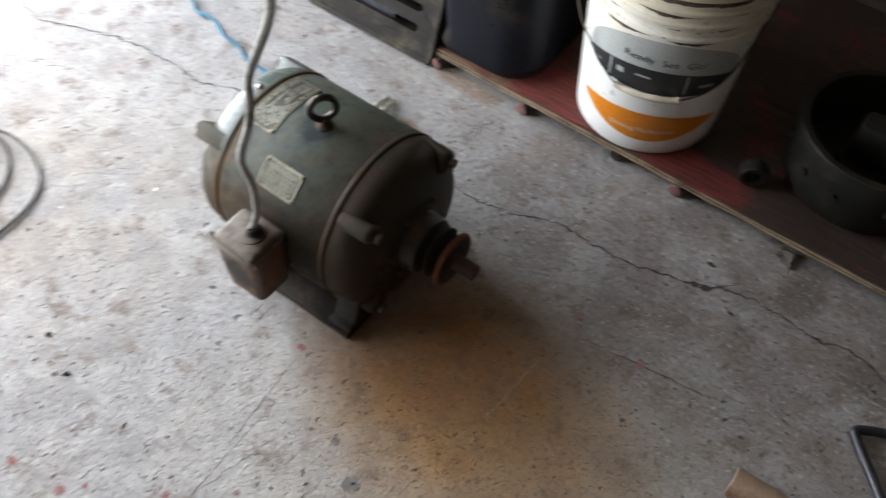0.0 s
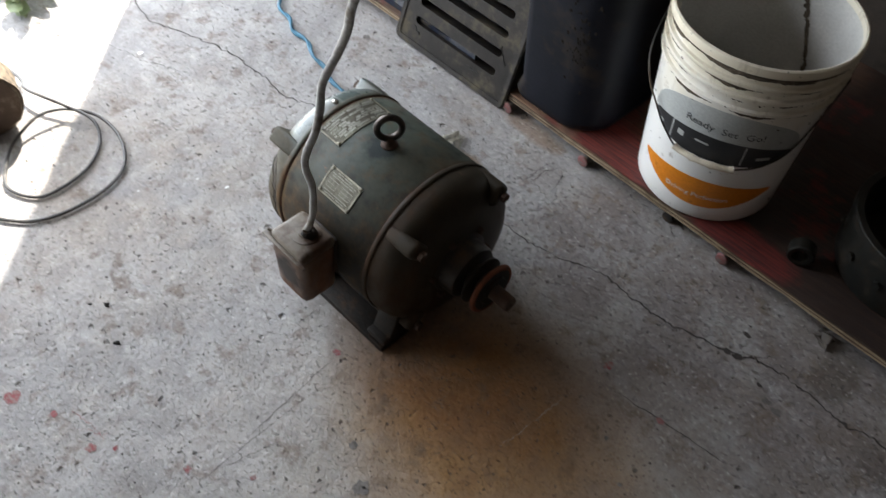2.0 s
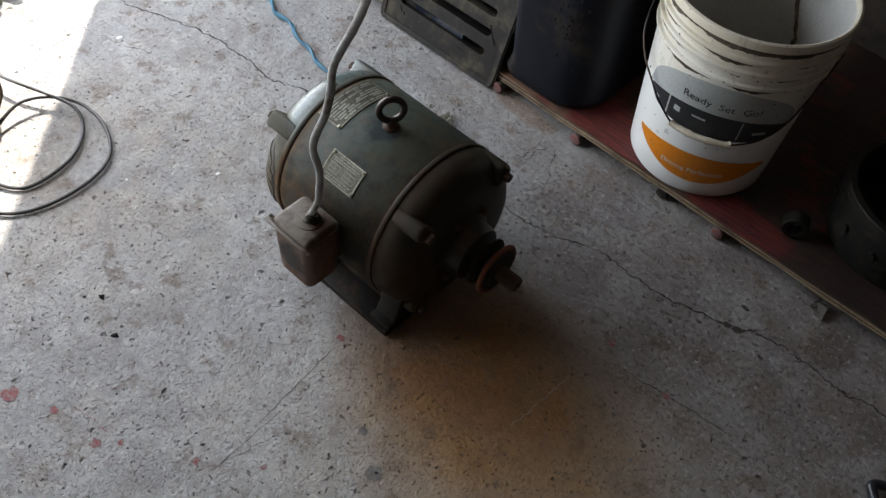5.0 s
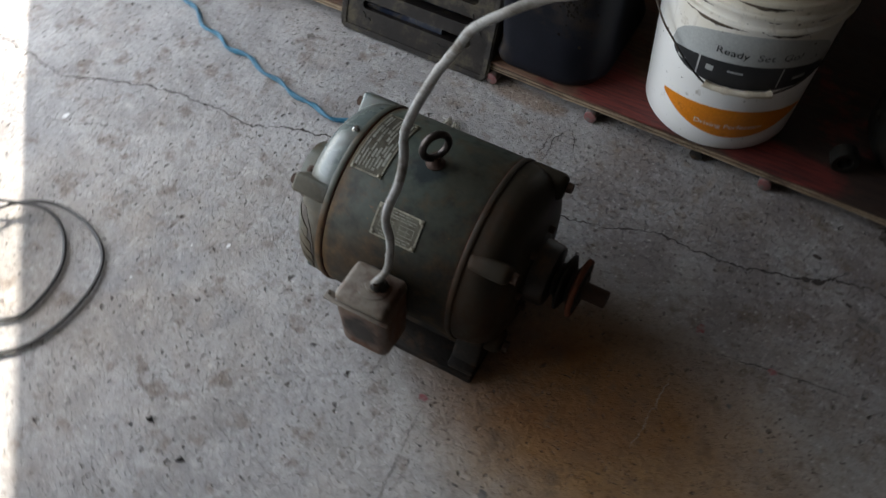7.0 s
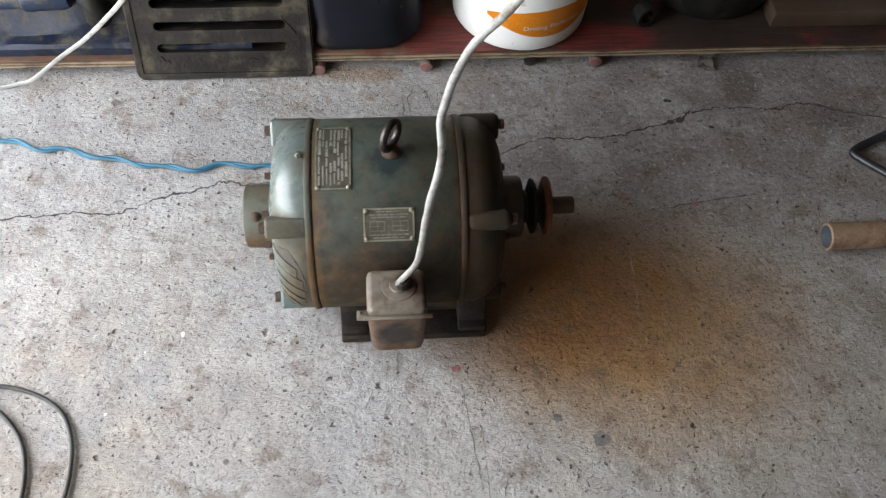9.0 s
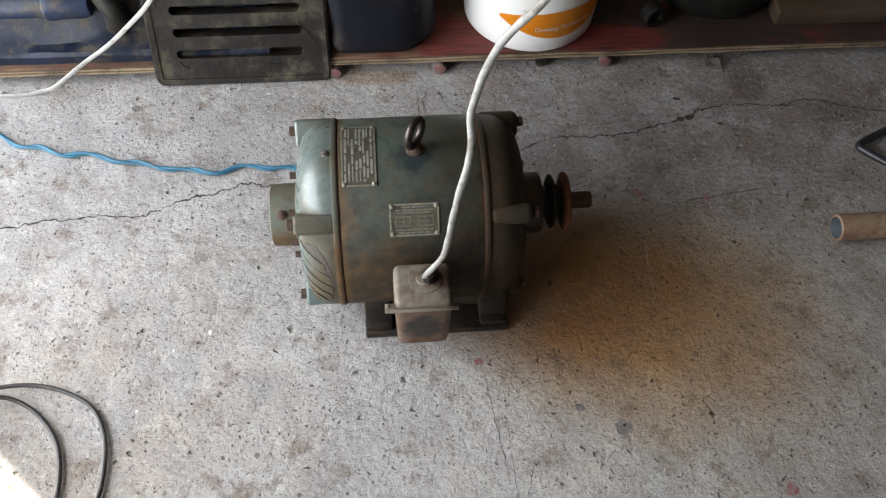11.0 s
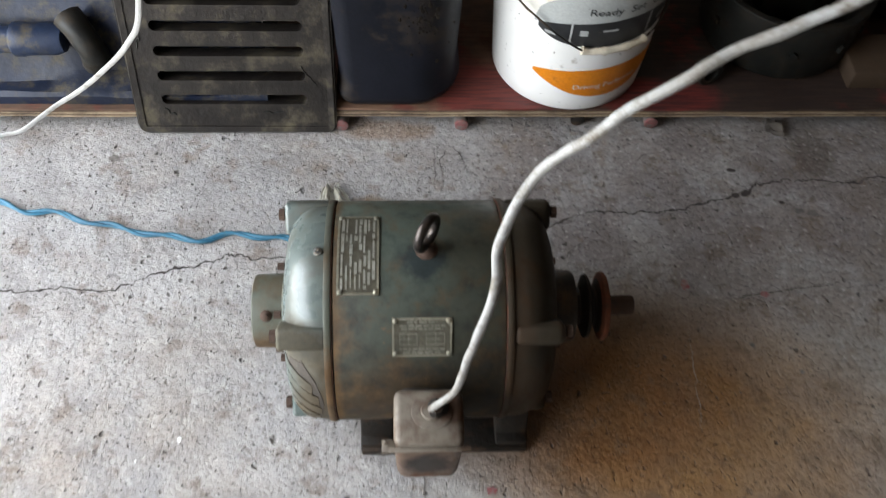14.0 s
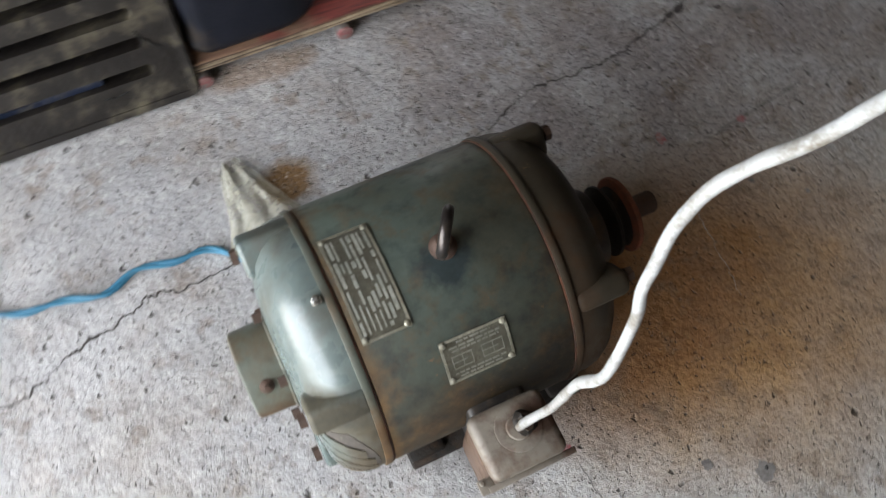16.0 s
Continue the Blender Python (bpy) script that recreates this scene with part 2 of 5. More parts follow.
def motor_paint(name, low, high, soil, brown, stains=(), gloss=0.4, sheen=0.38):
    """Grey-green enamel with rust-brown dirt; soil: how much of it, stains: (place, size, colour, strength,
    raggedness), used for painted shade too.
    """
    m = Nodes(name, 0.4)
    base = m.mix(m.ramp(m.noise(5, 5), 0.3, 0.7), low, high)
    base = m.mix(m.ramp(m.noise(45, 6, 0.72), 0.45, 0.72, 0, 0.5), base, tuple(c * 0.6 for c in low))
    streak = m.node("ShaderNodeMapping", Vector=m.where)
    streak.inputs["Scale"].default_value = (1.0, 1.0, 0.4)
    dirt = m.ramp(m.noise(7, 8, 0.72, streak.outputs["Vector"]), 0.55 - soil, 0.68 - soil)
    tint = m.mix(m.ramp(m.noise(26, 6, 0.7), 0.4, 0.65), brown, tuple(c * 0.55 for c in brown))
    base = m.mix(m.sum("MULTIPLY", dirt, 0.7), base, tint)
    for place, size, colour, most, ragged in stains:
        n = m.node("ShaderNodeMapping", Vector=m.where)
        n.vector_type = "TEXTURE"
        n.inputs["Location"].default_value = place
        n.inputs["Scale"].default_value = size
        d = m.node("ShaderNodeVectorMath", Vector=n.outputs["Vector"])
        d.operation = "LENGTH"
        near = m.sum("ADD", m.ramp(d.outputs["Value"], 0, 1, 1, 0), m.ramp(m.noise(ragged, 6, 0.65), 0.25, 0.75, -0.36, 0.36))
        stain_shade = m.sum("MULTIPLY", m.ramp(near, 0.0, 0.5), most)
        base = m.mix(stain_shade, base, m.mix(m.ramp(m.noise(33, 6, 0.7), 0.38, 0.65), colour, tuple(c * 0.5 for c in colour)))
        dirt = m.sum("MAXIMUM", dirt, stain_shade)
    smear = m.ramp(m.noise(4.3, 6, 0.6, distort=0.6), 0.56, 0.70)
    base = m.mix(m.sum("MULTIPLY", smear, 0.28), base, tuple(c * 0.4 for c in low))
    chips = m.ramp(m.noise(75, 5, 0.7), 0.66, 0.73)
    base = m.mix(m.sum("MULTIPLY", chips, 0.7), base, (0.15, 0.08, 0.038))
    m.bsdf.inputs["Specular IOR Level"].default_value = gloss
    m.colour(base)
    m.rough(m.ramp(dirt, 0, 1, sheen, 0.82))
    m.bump(m.sum("ADD", m.noise(120, 4), m.sum("MULTIPLY", m.noise(16, 3), 0.8)), 0.2, 0.0012)
    return m.mat


def plywood_top():
    m = Nodes("oily_red_plywood", 0.55)
    grain = m.node("ShaderNodeMapping", Vector=m.where)
    grain.inputs["Scale"].default_value = (2.0, 26.0, 1.0)
    g = m.noise(6, 6, 0.65, grain.outputs["Vector"])
    base = m.mix(m.ramp(g, 0.3, 0.7), (0.115, 0.06, 0.038), (0.22, 0.125, 0.075))
    side = m.node("ShaderNodeSeparateXYZ", Vector=m.where).outputs["X"]
    crimson = m.mix(m.ramp(g, 0.36, 0.62), (0.06, 0.011, 0.010), (0.185, 0.026, 0.02))
    patchy = m.ramp(m.noise(4.2, 6, 0.66), 0.52, 0.60)
    red = m.sum("MULTIPLY", patchy, m.ramp(side, 0.0, 0.10))
    oil = m.ramp(m.noise(4.5, 6, 0.65), 0.42, 0.60)
    base = m.mix(m.sum("MULTIPLY", oil, 0.85), base, (0.026, 0.017, 0.013))
    base = m.mix(m.sum("MULTIPLY", red, 0.8), base, crimson)
    # near-black right of the bucket: its shade painted over the oily wood
    black = m.sum("MULTIPLY", m.ramp(m.sum("ADD", side, m.ramp(m.noise(5, 4), 0.3, 0.7, -0.06, 0.06)), 0.26, 0.42), m.ramp(m.noise(5, 7, 0.75, grain.outputs["Vector"]), 0.42, 0.66, 0.99, 0.78))
    base = m.mix(black, base, (0.024, 0.014, 0.011))
    for x, y, rx, ry in ((0.14, 0.55, 0.13, 0.11), (0.47, 0.53, 0.16, 0.06)):
        spilt = m.ramp(m.sum("ADD", m.blob(x, y, rx, ry), m.ramp(m.noise(10, 6, 0.7), 0.3, 0.7, -0.25, 0.25)), 0.05, 0.4)
        base = m.mix(m.sum("MULTIPLY", spilt, 0.9), base, crimson)
    m.colour(base)
    m.rough(m.ramp(oil, 0, 1, 0.78, 0.5))
    m.bump(g, 0.25, 0.001)
    return m.mat


def bucket_plastic():
    m = Nodes("white_plastic", 0.38)
    base = m.mix(m.ramp(m.noise(7, 4), 0.3, 0.7), (0.80, 0.80, 0.77), (0.86, 0.86, 0.84))
    height = m.node("ShaderNodeSeparateXYZ", Vector=m.where).outputs["Z"]
    yellow = m.ramp(m.sum("ADD", height, m.ramp(m.noise(8, 5), 0.3, 0.7, -0.07, 0.07)), 0.22, 0.36)
    base = m.mix(m.sum("MULTIPLY", yellow, 0.8), base, (0.62, 0.56, 0.42))
    scuff = m.ramp(m.noise(28, 7, 0.7), 0.62, 0.72)
    base = m.mix(m.sum("MULTIPLY", scuff, 0.7), base, (0.30, 0.25, 0.18))
    base = m.mix(m.ramp(m.noise(120, 3, 0.6), 0.69, 0.73, 0, 0.8), base, (0.06, 0.05, 0.04))
    drip = m.node("ShaderNodeMapping", Vector=m.where)
    drip.inputs["Scale"].default_value = (1.0, 1.0, 0.15)
    run = m.sum("MULTIPLY", m.ramp(m.noise(30, 6, 0.7, drip.outputs["Vector"]), 0.56, 0.70), m.ramp(height, 0.2, 0.33))
    base = m.mix(m.sum("MULTIPLY", run, 0.55), base, (0.24, 0.19, 0.13))
    m.colour(base)
    m.rough(m.ramp(scuff, 0, 1, 0.36, 0.7))
    m.bump(m.noise(60, 4), 0.1, 0.001)
    return m.mat


def bag_plastic():
    m = Nodes("cloudy_plastic", 0.28)
    cloud = m.noise(26, 5, 0.65)
    m.colour(m.mix(m.ramp(cloud, 0.35, 0.65), (0.44, 0.42, 0.32), (0.60, 0.58, 0.48)))
    m.put(m.bsdf.inputs["Alpha"], m.ramp(cloud, 0.35, 0.7, 0.30, 0.66))
    m.bump(m.noise(60, 3), 0.5, 0.003)
    return m.mat


CONCRETE = concrete()
# brown grease and painted-in shade low on the side of the terminal box, rust along the rims, an oily splash round the
# eye
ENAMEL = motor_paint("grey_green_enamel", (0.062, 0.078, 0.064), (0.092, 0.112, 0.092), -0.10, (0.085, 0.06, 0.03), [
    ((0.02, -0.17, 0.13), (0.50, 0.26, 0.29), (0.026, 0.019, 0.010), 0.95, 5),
    ((-0.07, -0.14, 0.17), (0.09, 0.09, 0.09), (0.058, 0.033, 0.014), 0.4, 9),
    ((-0.117, 0.0, 0.16), (0.016, 0.4, 0.4), (0.14, 0.075, 0.026), 0.7, 26),
    ((0.116, 0.0, 0.16), (0.018, 0.4, 0.4), (0.09, 0.05, 0.022), 0.7, 26),
    ((0.07, 0.02, 0.32), (0.07, 0.10, 0.06), (0.075, 0.065, 0.04), 0.5, 12),
    ((0.0, -0.022, 0.325), (0.045, 0.036, 0.03), (0.016, 0.026, 0.03), 0.8, 40)], 0.28)
RIM_ENAMEL = motor_paint("rust_stained_enamel", (0.074, 0.082, 0.064), (0.11, 0.118, 0.095), 0.06, (0.13, 0.072, 0.028), [((-0.12, -0.15, 0.15), (0.09, 0.10, 0.16), (0.13, 0.068, 0.024), 0.8, 16), ((-0.215, -0.045, 0.14), (0.05, 0.05, 0.05), (0.11, 0.06, 0.024), 0.85, 22)])
# rear bell: same enamel made paler and glossier, light from the doorway painted in
LIT_ENAMEL = motor_paint("door_lit_grey_green_enamel", (0.088, 0.112, 0.105), (0.13, 0.16, 0.152), -0.04, (0.12, 0.085, 0.042), [
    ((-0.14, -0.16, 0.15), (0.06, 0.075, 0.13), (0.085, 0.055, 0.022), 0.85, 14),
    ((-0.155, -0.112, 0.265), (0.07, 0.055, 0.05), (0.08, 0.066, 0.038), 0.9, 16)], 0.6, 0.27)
# front bell: oily dirt, darkened further to paint in shade away from the doorway
SHADED_OILY_ENAMEL = motor_paint("shaded_oily_enamel", (0.026, 0.021, 0.014), (0.039, 0.031, 0.020), 0.05, (0.052, 0.025, 0.010), (), 0.22, 0.5)
BOX_STEEL = motor_paint("stained_box_steel", (0.085, 0.052, 0.034), (0.125, 0.076, 0.048), 0.05, (0.13, 0.048, 0.018), [((0.006, -0.232, 0.165), (0.040, 0.03, 0.050), (0.030, 0.028, 0.027), 0.92, 30)])
COVER_STEEL = motor_paint("dusty_cover_steel", (0.15, 0.128, 0.102), (0.215, 0.188, 0.152), 0.0, (0.12, 0.066, 0.034), [((0.036, -0.192, 0.2385), (0.036, 0.032, 0.03), (0.062, 0.028, 0.014), 0.95, 30), ((0.054, -0.215, 0.21), (0.016, 0.05, 0.05), (0.085, 0.038, 0.018), 0.8, 30)], 0.4, 0.5)
SCRATCH = worn("pale_scratch", (0.42, 0.40, 0.37), (0.52, 0.50, 0.47), 60, 0.9)
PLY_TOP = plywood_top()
WHITE_PLASTIC = bucket_plastic()
# the pail's white plastic with stains, greyed to paint in shade inside
INNER_PLASTIC = worn("stained_shaded_inner_plastic", (0.46, 0.45, 0.42), (0.62, 0.61, 0.57), 6, 0.5, grime=(0.34, 0.31, 0.26), grime_at=0.62, grime_scale=6)
BAG = bag_plastic()
GROOVE = worn("dusty_groove", (0.12, 0.11, 0.10), (0.17, 0.155, 0.145), 40, 0.95)
CRACK = worn("crack_dirt", (0.035, 0.03, 0.027), (0.06, 0.05, 0.045), 30, 0.95)
RED_PAINT = worn("red_paint_spots", (0.24, 0.07, 0.075), (0.30, 0.11, 0.11), 60, 0.8, gloss=0.2, grime=(0.27, 0.22, 0.205), grime_at=0.50, grime_scale=110)
WHITE_CHIP = worn("white_chip", (0.72, 0.72, 0.70), (0.8, 0.8, 0.78), 60, 0.7)
DARK_STEEL = worn("dark_steel", (0.026, 0.025, 0.024), (0.05, 0.044, 0.038), 20, 0.45, 0.5, grime=(0.09, 0.055, 0.03), grime_at=0.55)
RUSTY = worn("rusty_iron", (0.055, 0.031, 0.021), (0.08, 0.044, 0.027), 30, 0.8, 0.1, grime=(0.05, 0.035, 0.03), grime_at=0.55, grime_scale=30)
PULLEY_RUST = worn("orange_red_rust", (0.15, 0.042, 0.018), (0.20, 0.056, 0.024), 40, 0.85, 0.0, grime=(0.08, 0.035, 0.02), grime_at=0.52, grime_scale=35)
FOOT_IRON = worn("greasy_cast_iron", (0.011, 0.009, 0.007), (0.022, 0.017, 0.013), 30, 0.65, 0.1, gloss=0.3, grime=(0.055, 0.032, 0.018), grime_at=0.58, grime_scale=40, bump=0.8)
BRIGHT_STEEL = worn("bare_bright_steel", (0.5, 0.5, 0.48), (0.62, 0.62, 0.6), 60, 0.25, 0.9)
RED_RUST = worn("red_rust", (0.09, 0.033, 0.017), (0.14, 0.05, 0.023), 40, 0.8, 0.05, grime=(0.05, 0.028, 0.018), grime_at=0.48, grime_scale=35)
DUSTY_STEEL = worn("dusty_sheet_steel", (0.17, 0.145, 0.112), (0.25, 0.21, 0.165), 22, 0.62, 0.15, grime=(0.115, 0.058, 0.028), grime_at=0.54, grime_scale=20)
PLATE_METAL = worn("tarnished_plate", (0.28, 0.27, 0.21), (0.37, 0.35, 0.27), 40, 0.4, 0.7, grime=(0.18, 0.17, 0.13), grime_at=0.52, grime_scale=60)
PLATE_DARK = worn("dark_plate_ground", (0.105, 0.10, 0.076), (0.155, 0.148, 0.112), 40, 0.38, 0.55, grime=(0.07, 0.06, 0.04), grime_at=0.54, grime_scale=60)
PLATE_INK = worn("plate_etching", (0.34, 0.35, 0.30), (0.46, 0.46, 0.40), 60, 0.4, 0.45, grime=(0.16, 0.15, 0.11), grime_at=0.57, grime_scale=70)
PLATE_LINE = worn("faint_etching", (0.20, 0.20, 0.165), (0.25, 0.245, 0.2), 60, 0.5, 0.3)
EYE_STEEL = worn("oiled_steel", (0.05, 0.045, 0.045), (0.085, 0.07, 0.06), 40, 0.32, 0.8, grime=(0.10, 0.055, 0.035), grime_at=0.6)
CABLE_WHITE = worn("white_sheath", (0.36, 0.355, 0.34), (0.48, 0.48, 0.465), 14, 0.6, grime=(0.14, 0.12, 0.09), grime_at=0.60, grime_scale=24, bump=0.3)
CABLE_DIRTY = worn("dirty_white_sheath", (0.28, 0.275, 0.26), (0.40, 0.415, 0.42), 9, 0.7, grime=(0.12, 0.10, 0.075), grime_at=0.54, grime_scale=22, bump=0.18)
ROPE_BLUE = worn("blue_cord_sheath", (0.022, 0.12, 0.20), (0.035, 0.18, 0.28), 20, 0.5, grime=(0.07, 0.14, 0.18), grime_at=0.6, grime_scale=50)
WIRE_BLACK = worn("black_rubber", (0.022, 0.021, 0.021), (0.045, 0.042, 0.04), 20, 0.4, grime=(0.09, 0.08, 0.068), grime_at=0.6, grime_scale=40)
ORANGE = worn("orange_print", (0.70, 0.215, 0.006), (0.78, 0.26, 0.012), 10, 0.4, grime=(0.42, 0.14, 0.02), grime_at=0.63, grime_scale=40)
SILVER = worn("silver_grey_print", (0.40, 0.42, 0.41), (0.47, 0.49, 0.48), 10, 0.4)
BLACK_PRINT = worn("black_print", (0.018, 0.02, 0.022), (0.035, 0.036, 0.038), 10, 0.4)
WHITE_PRINT = worn("white_print", (0.70, 0.70, 0.68), (0.78, 0.78, 0.76), 10, 0.5)
CREAM = worn("cream_plastic", (0.66, 0.58, 0.44), (0.74, 0.67, 0.54), 20, 0.5, grime=(0.4, 0.32, 0.22), grime_at=0.6)
BUCKET_DIRT = worn("caked_grease", (0.055, 0.042, 0.029), (0.12, 0.095, 0.068), 45, 0.9, grime=(0.24, 0.2, 0.14), grime_at=0.62, grime_scale=50)
CONTENTS = worn("grey_residue", (0.30, 0.29, 0.27), (0.38, 0.37, 0.34), 12, 0.8)
CAST_IRON = worn("oily_cast_iron", (0.012, 0.0095, 0.008), (0.023, 0.0185, 0.015), 16, 0.55, 0.05, gloss=0.3, grime=(0.085, 0.072, 0.048), grime_at=0.565, grime_scale=17, bump=1.0, fine=140)
OILY_BLACK = worn("oily_black_steel", (0.010, 0.011, 0.010), (0.018, 0.018, 0.015), 14, 0.48, 0.2, gloss=0.35, grime=(0.03, 0.022, 0.014), grime_at=0.56, grime_scale=30)
BLUE_BLACK = worn("blue_black_enamel", (0.006, 0.010, 0.022), (0.011, 0.018, 0.040), 9, 0.45, gloss=0.35, grime=(0.07, 0.058, 0.038), grime_at=0.545, grime_scale=30, bump=1.0, fine=90, grime_rough=0.7)
RUBBER = worn("grimy_black_rubber", (0.005, 0.006, 0.010), (0.009, 0.010, 0.016), 8, 0.5, gloss=0.2, grime=(0.042, 0.031, 0.021), grime_at=0.59, grime_scale=6)
PLY_LIGHT = worn("pale_ply", (0.27, 0.20, 0.13), (0.38, 0.295, 0.195), 18, 0.8, grime=(0.10, 0.065, 0.042), grime_at=0.55, grime_scale=12)
PLY_DARK = worn("dark_ply", (0.10, 0.06, 0.035), (0.15, 0.092, 0.055), 18, 0.85, grime=(0.045, 0.03, 0.02), grime_at=0.50, grime_scale=12)
ROLLER_STEEL = worn("scuffed_pipe_steel", (0.13, 0.115, 0.105), (0.19, 0.165, 0.15), 30, 0.5, 0.4, grime=(0.2, 0.1, 0.06), grime_at=0.55)
ROLLER_RED = worn("faded_red_paint", (0.20, 0.06, 0.06), (0.28, 0.10, 0.09), 60, 0.7, grime=(0.15, 0.12, 0.11), grime_at=0.5, grime_scale=80)
PIPE_TAN = worn("tan_rusty_pipe", (0.30, 0.20, 0.13), (0.38, 0.27, 0.18), 18, 0.6, 0.2, grime=(0.16, 0.08, 0.05), grime_at=0.56, grime_scale=12)
PIPE_IN = worn("blue_grey_bore", (0.17, 0.20, 0.24), (0.24, 0.27, 0.31), 20, 0.6, 0.3)
BLACK_TUBE = worn("black_lacquer", (0.02, 0.021, 0.026), (0.035, 0.037, 0.045), 12, 0.3)
OLD_WOOD = worn("old_brown_wood", (0.04, 0.024, 0.012), (0.065, 0.038, 0.02), 10, 0.7, grime=(0.07, 0.045, 0.03), grime_at=0.52, grime_scale=6)
WALL_BOARD = worn("grey_brown_boards", (0.085, 0.068, 0.054), (0.12, 0.096, 0.076), 3, 0.85, grime=(0.03, 0.024, 0.02), grime_at=0.55, grime_scale=3)
CEILING_BOARD = worn("ceiling_boards", (0.135, 0.11, 0.088), (0.18, 0.148, 0.118), 3, 0.85)
CRUSTED = worn("crusted_blue_enamel", (0.012, 0.022, 0.05), (0.022, 0.038, 0.08), 14, 0.4, gloss=0.4, grime=(0.10, 0.082, 0.05), grime_at=0.56, grime_scale=26, bump=1.0, fine=60)
MUD = worn("dried_mud", (0.009, 0.007, 0.005), (0.015, 0.011, 0.008), 60, 0.95, gloss=0.08)
LEAF = worn("pale_green_leaf", (0.20, 0.26, 0.12), (0.28, 0.33, 0.17), 30, 0.5)
CLAY = worn("brown_clay", (0.075, 0.05, 0.036), (0.11, 0.075, 0.052), 12, 0.85, grime=(0.20, 0.16, 0.12), grime_at=0.62, grime_scale=20)
BARK = worn("pale_flaking_bark", (0.16, 0.12, 0.08), (0.25, 0.20, 0.14), 18, 0.9, grime=(0.06, 0.045, 0.03), grime_at=0.5, grime_scale=40, bump=0.8)
OIL_SPOT = worn("old_oil_spot", (0.21, 0.195, 0.182), (0.27, 0.25, 0.232), 50, 0.9, gloss=0.2, grime=(0.12, 0.108, 0.098), grime_at=0.50, grime_scale=80)
CRUMB = worn("black_crumbs", (0.022, 0.02, 0.018), (0.04, 0.036, 0.032), 90, 0.95)
DEBRIS = worn("dark_debris", (0.06, 0.052, 0.045), (0.10, 0.085, 0.07), 60, 0.9)


# ---- building helpers ----
def finish(bm, name, material, angle=35.0, mods=()):
    mesh = bpy.data.meshes.new(name)
    bmesh.ops.recalc_face_normals(bm, faces=bm.faces)
    bm.to_mesh(mesh)
    bm.free()
    for p in mesh.polygons:
        p.use_smooth = True
    mesh.set_sharp_from_angle(angle=radians(angle))
    for m in material if isinstance(material, (list, tuple)) else (material,):
        mesh.materials.append(m)
    return new(name, mesh)


def part(name, bm, material, parent, label="", angle=35.0):
    ob = finish(bm, name, material, angle)
    ob.parent = parent
    if label:
        ob["label"] = label
    return ob


def thing(name, label, category, m=None, group="", kind=""):
    ob = new(name)
    ob.empty_display_size = 0.05
    if m is not None:
        ob.matrix_basis = m
    return tagged(ob, label, category, group, kind)


def single(name, bm, material, label, category, m=None, group="", kind="", angle=35.0):
    ob = finish(bm, name, material, angle)
    if m is not None:
        ob.matrix_basis = m
    return tagged(ob, label, category, group, kind)


def box(bm, lo, hi, bevel=0.0, segments=2, m=None):
    lo, hi = Vector(lo), Vector(hi)
    made = bmesh.ops.create_cube(bm, size=1.0)["verts"]
    for v in made:
        v.co = Vector((lo[i] + (v.co[i] + 0.5) * (hi[i] - lo[i]) for i in range(3)))
    if bevel:
        edges = list({e for v in made for e in v.link_edges})
        out = bmesh.ops.bevel(bm, geom=edges, offset=bevel, segments=segments, affect="EDGES", profile=0.5)
        made = list({v for f in out["faces"] for v in f.verts} | {v for v in made if v.is_valid})
    if m is not None:
        bmesh.ops.transform(bm, matrix=m, verts=made)
    return made


def lathe(bm, profile, m=Matrix(), segments=48, closed=False):
    """Turns (radius, height) round z. A radius of 0 closes the end."""
    rings = []
    for r, z in profile:
        if r < 1e-6:
            rings.append([bm.verts.new(m @ Vector((0, 0, z)))])
        else:
            rings.append([bm.verts.new(m @ Vector((r * math.cos(2 * math.pi * k / segments), r * math.sin(2 * math.pi * k / segments), z))) for k in range(segments)])
    pairs = list(zip(rings, rings[1:] + rings[:1] if closed else rings[1:]))
    for a, b in pairs:
        for k in range(segments):
            j = (k + 1) % segments
            face = [a[k % len(a)], a[j % len(a)], b[j % len(b)], b[k % len(b)]]
            face = list(dict.fromkeys(face))
            if len(face) > 2:
                bm.faces.new(face)
    return rings


ALONG_X = Matrix.Rotation(radians(90), 4, "Y")


def smooth_line(points, steps=6):
    """A Catmull-Rom line through the points."""
    pts = [Vector(p) for p in points]
    pts = [2 * pts[0] - pts[1]] + pts + [2 * pts[-1] - pts[-2]]
    out = []
    for a, b, c, d in zip(pts, pts[1:], pts[2:], pts[3:]):
        for k in range(steps):
            t = k / steps
            out.append(0.5 * (2 * b + (c - a) * t + (2 * a - 5 * b + 4 * c - d) * t * t + (3 * b - a - 3 * c + d) * t**3))
    return out + [pts[-2]]


def tube(bm, line, radius, segments=10, flat=1.0, radii=None):
    """A tube along a line; flat squeezes it across."""
    line = [Vector(p) for p in line]
    side, rings = None, []
    for k, p in enumerate(line):
        ahead = (line[min(k + 1, len(line) - 1)] - line[max(k - 1, 0)]).normalized()
        if side is None:
            side = ahead.orthogonal().normalized()
        side = (side - ahead * side.dot(ahead)).normalized()
        up = ahead.cross(side)
        r = radii[k] if radii else radius
        rings.append([bm.verts.new(p + r * (math.cos(a) * side + flat * math.sin(a) * up)) for a in (2 * math.pi * j / segments for j in range(segments))])
    for a, b in zip(rings, rings[1:]):
        for j in range(segments):
            i = (j + 1) % segments
            bm.faces.new((a[j], a[i], b[i], b[j]))
    bm.faces.new(rings[0][::-1])
    bm.faces.new(rings[-1])
    return rings


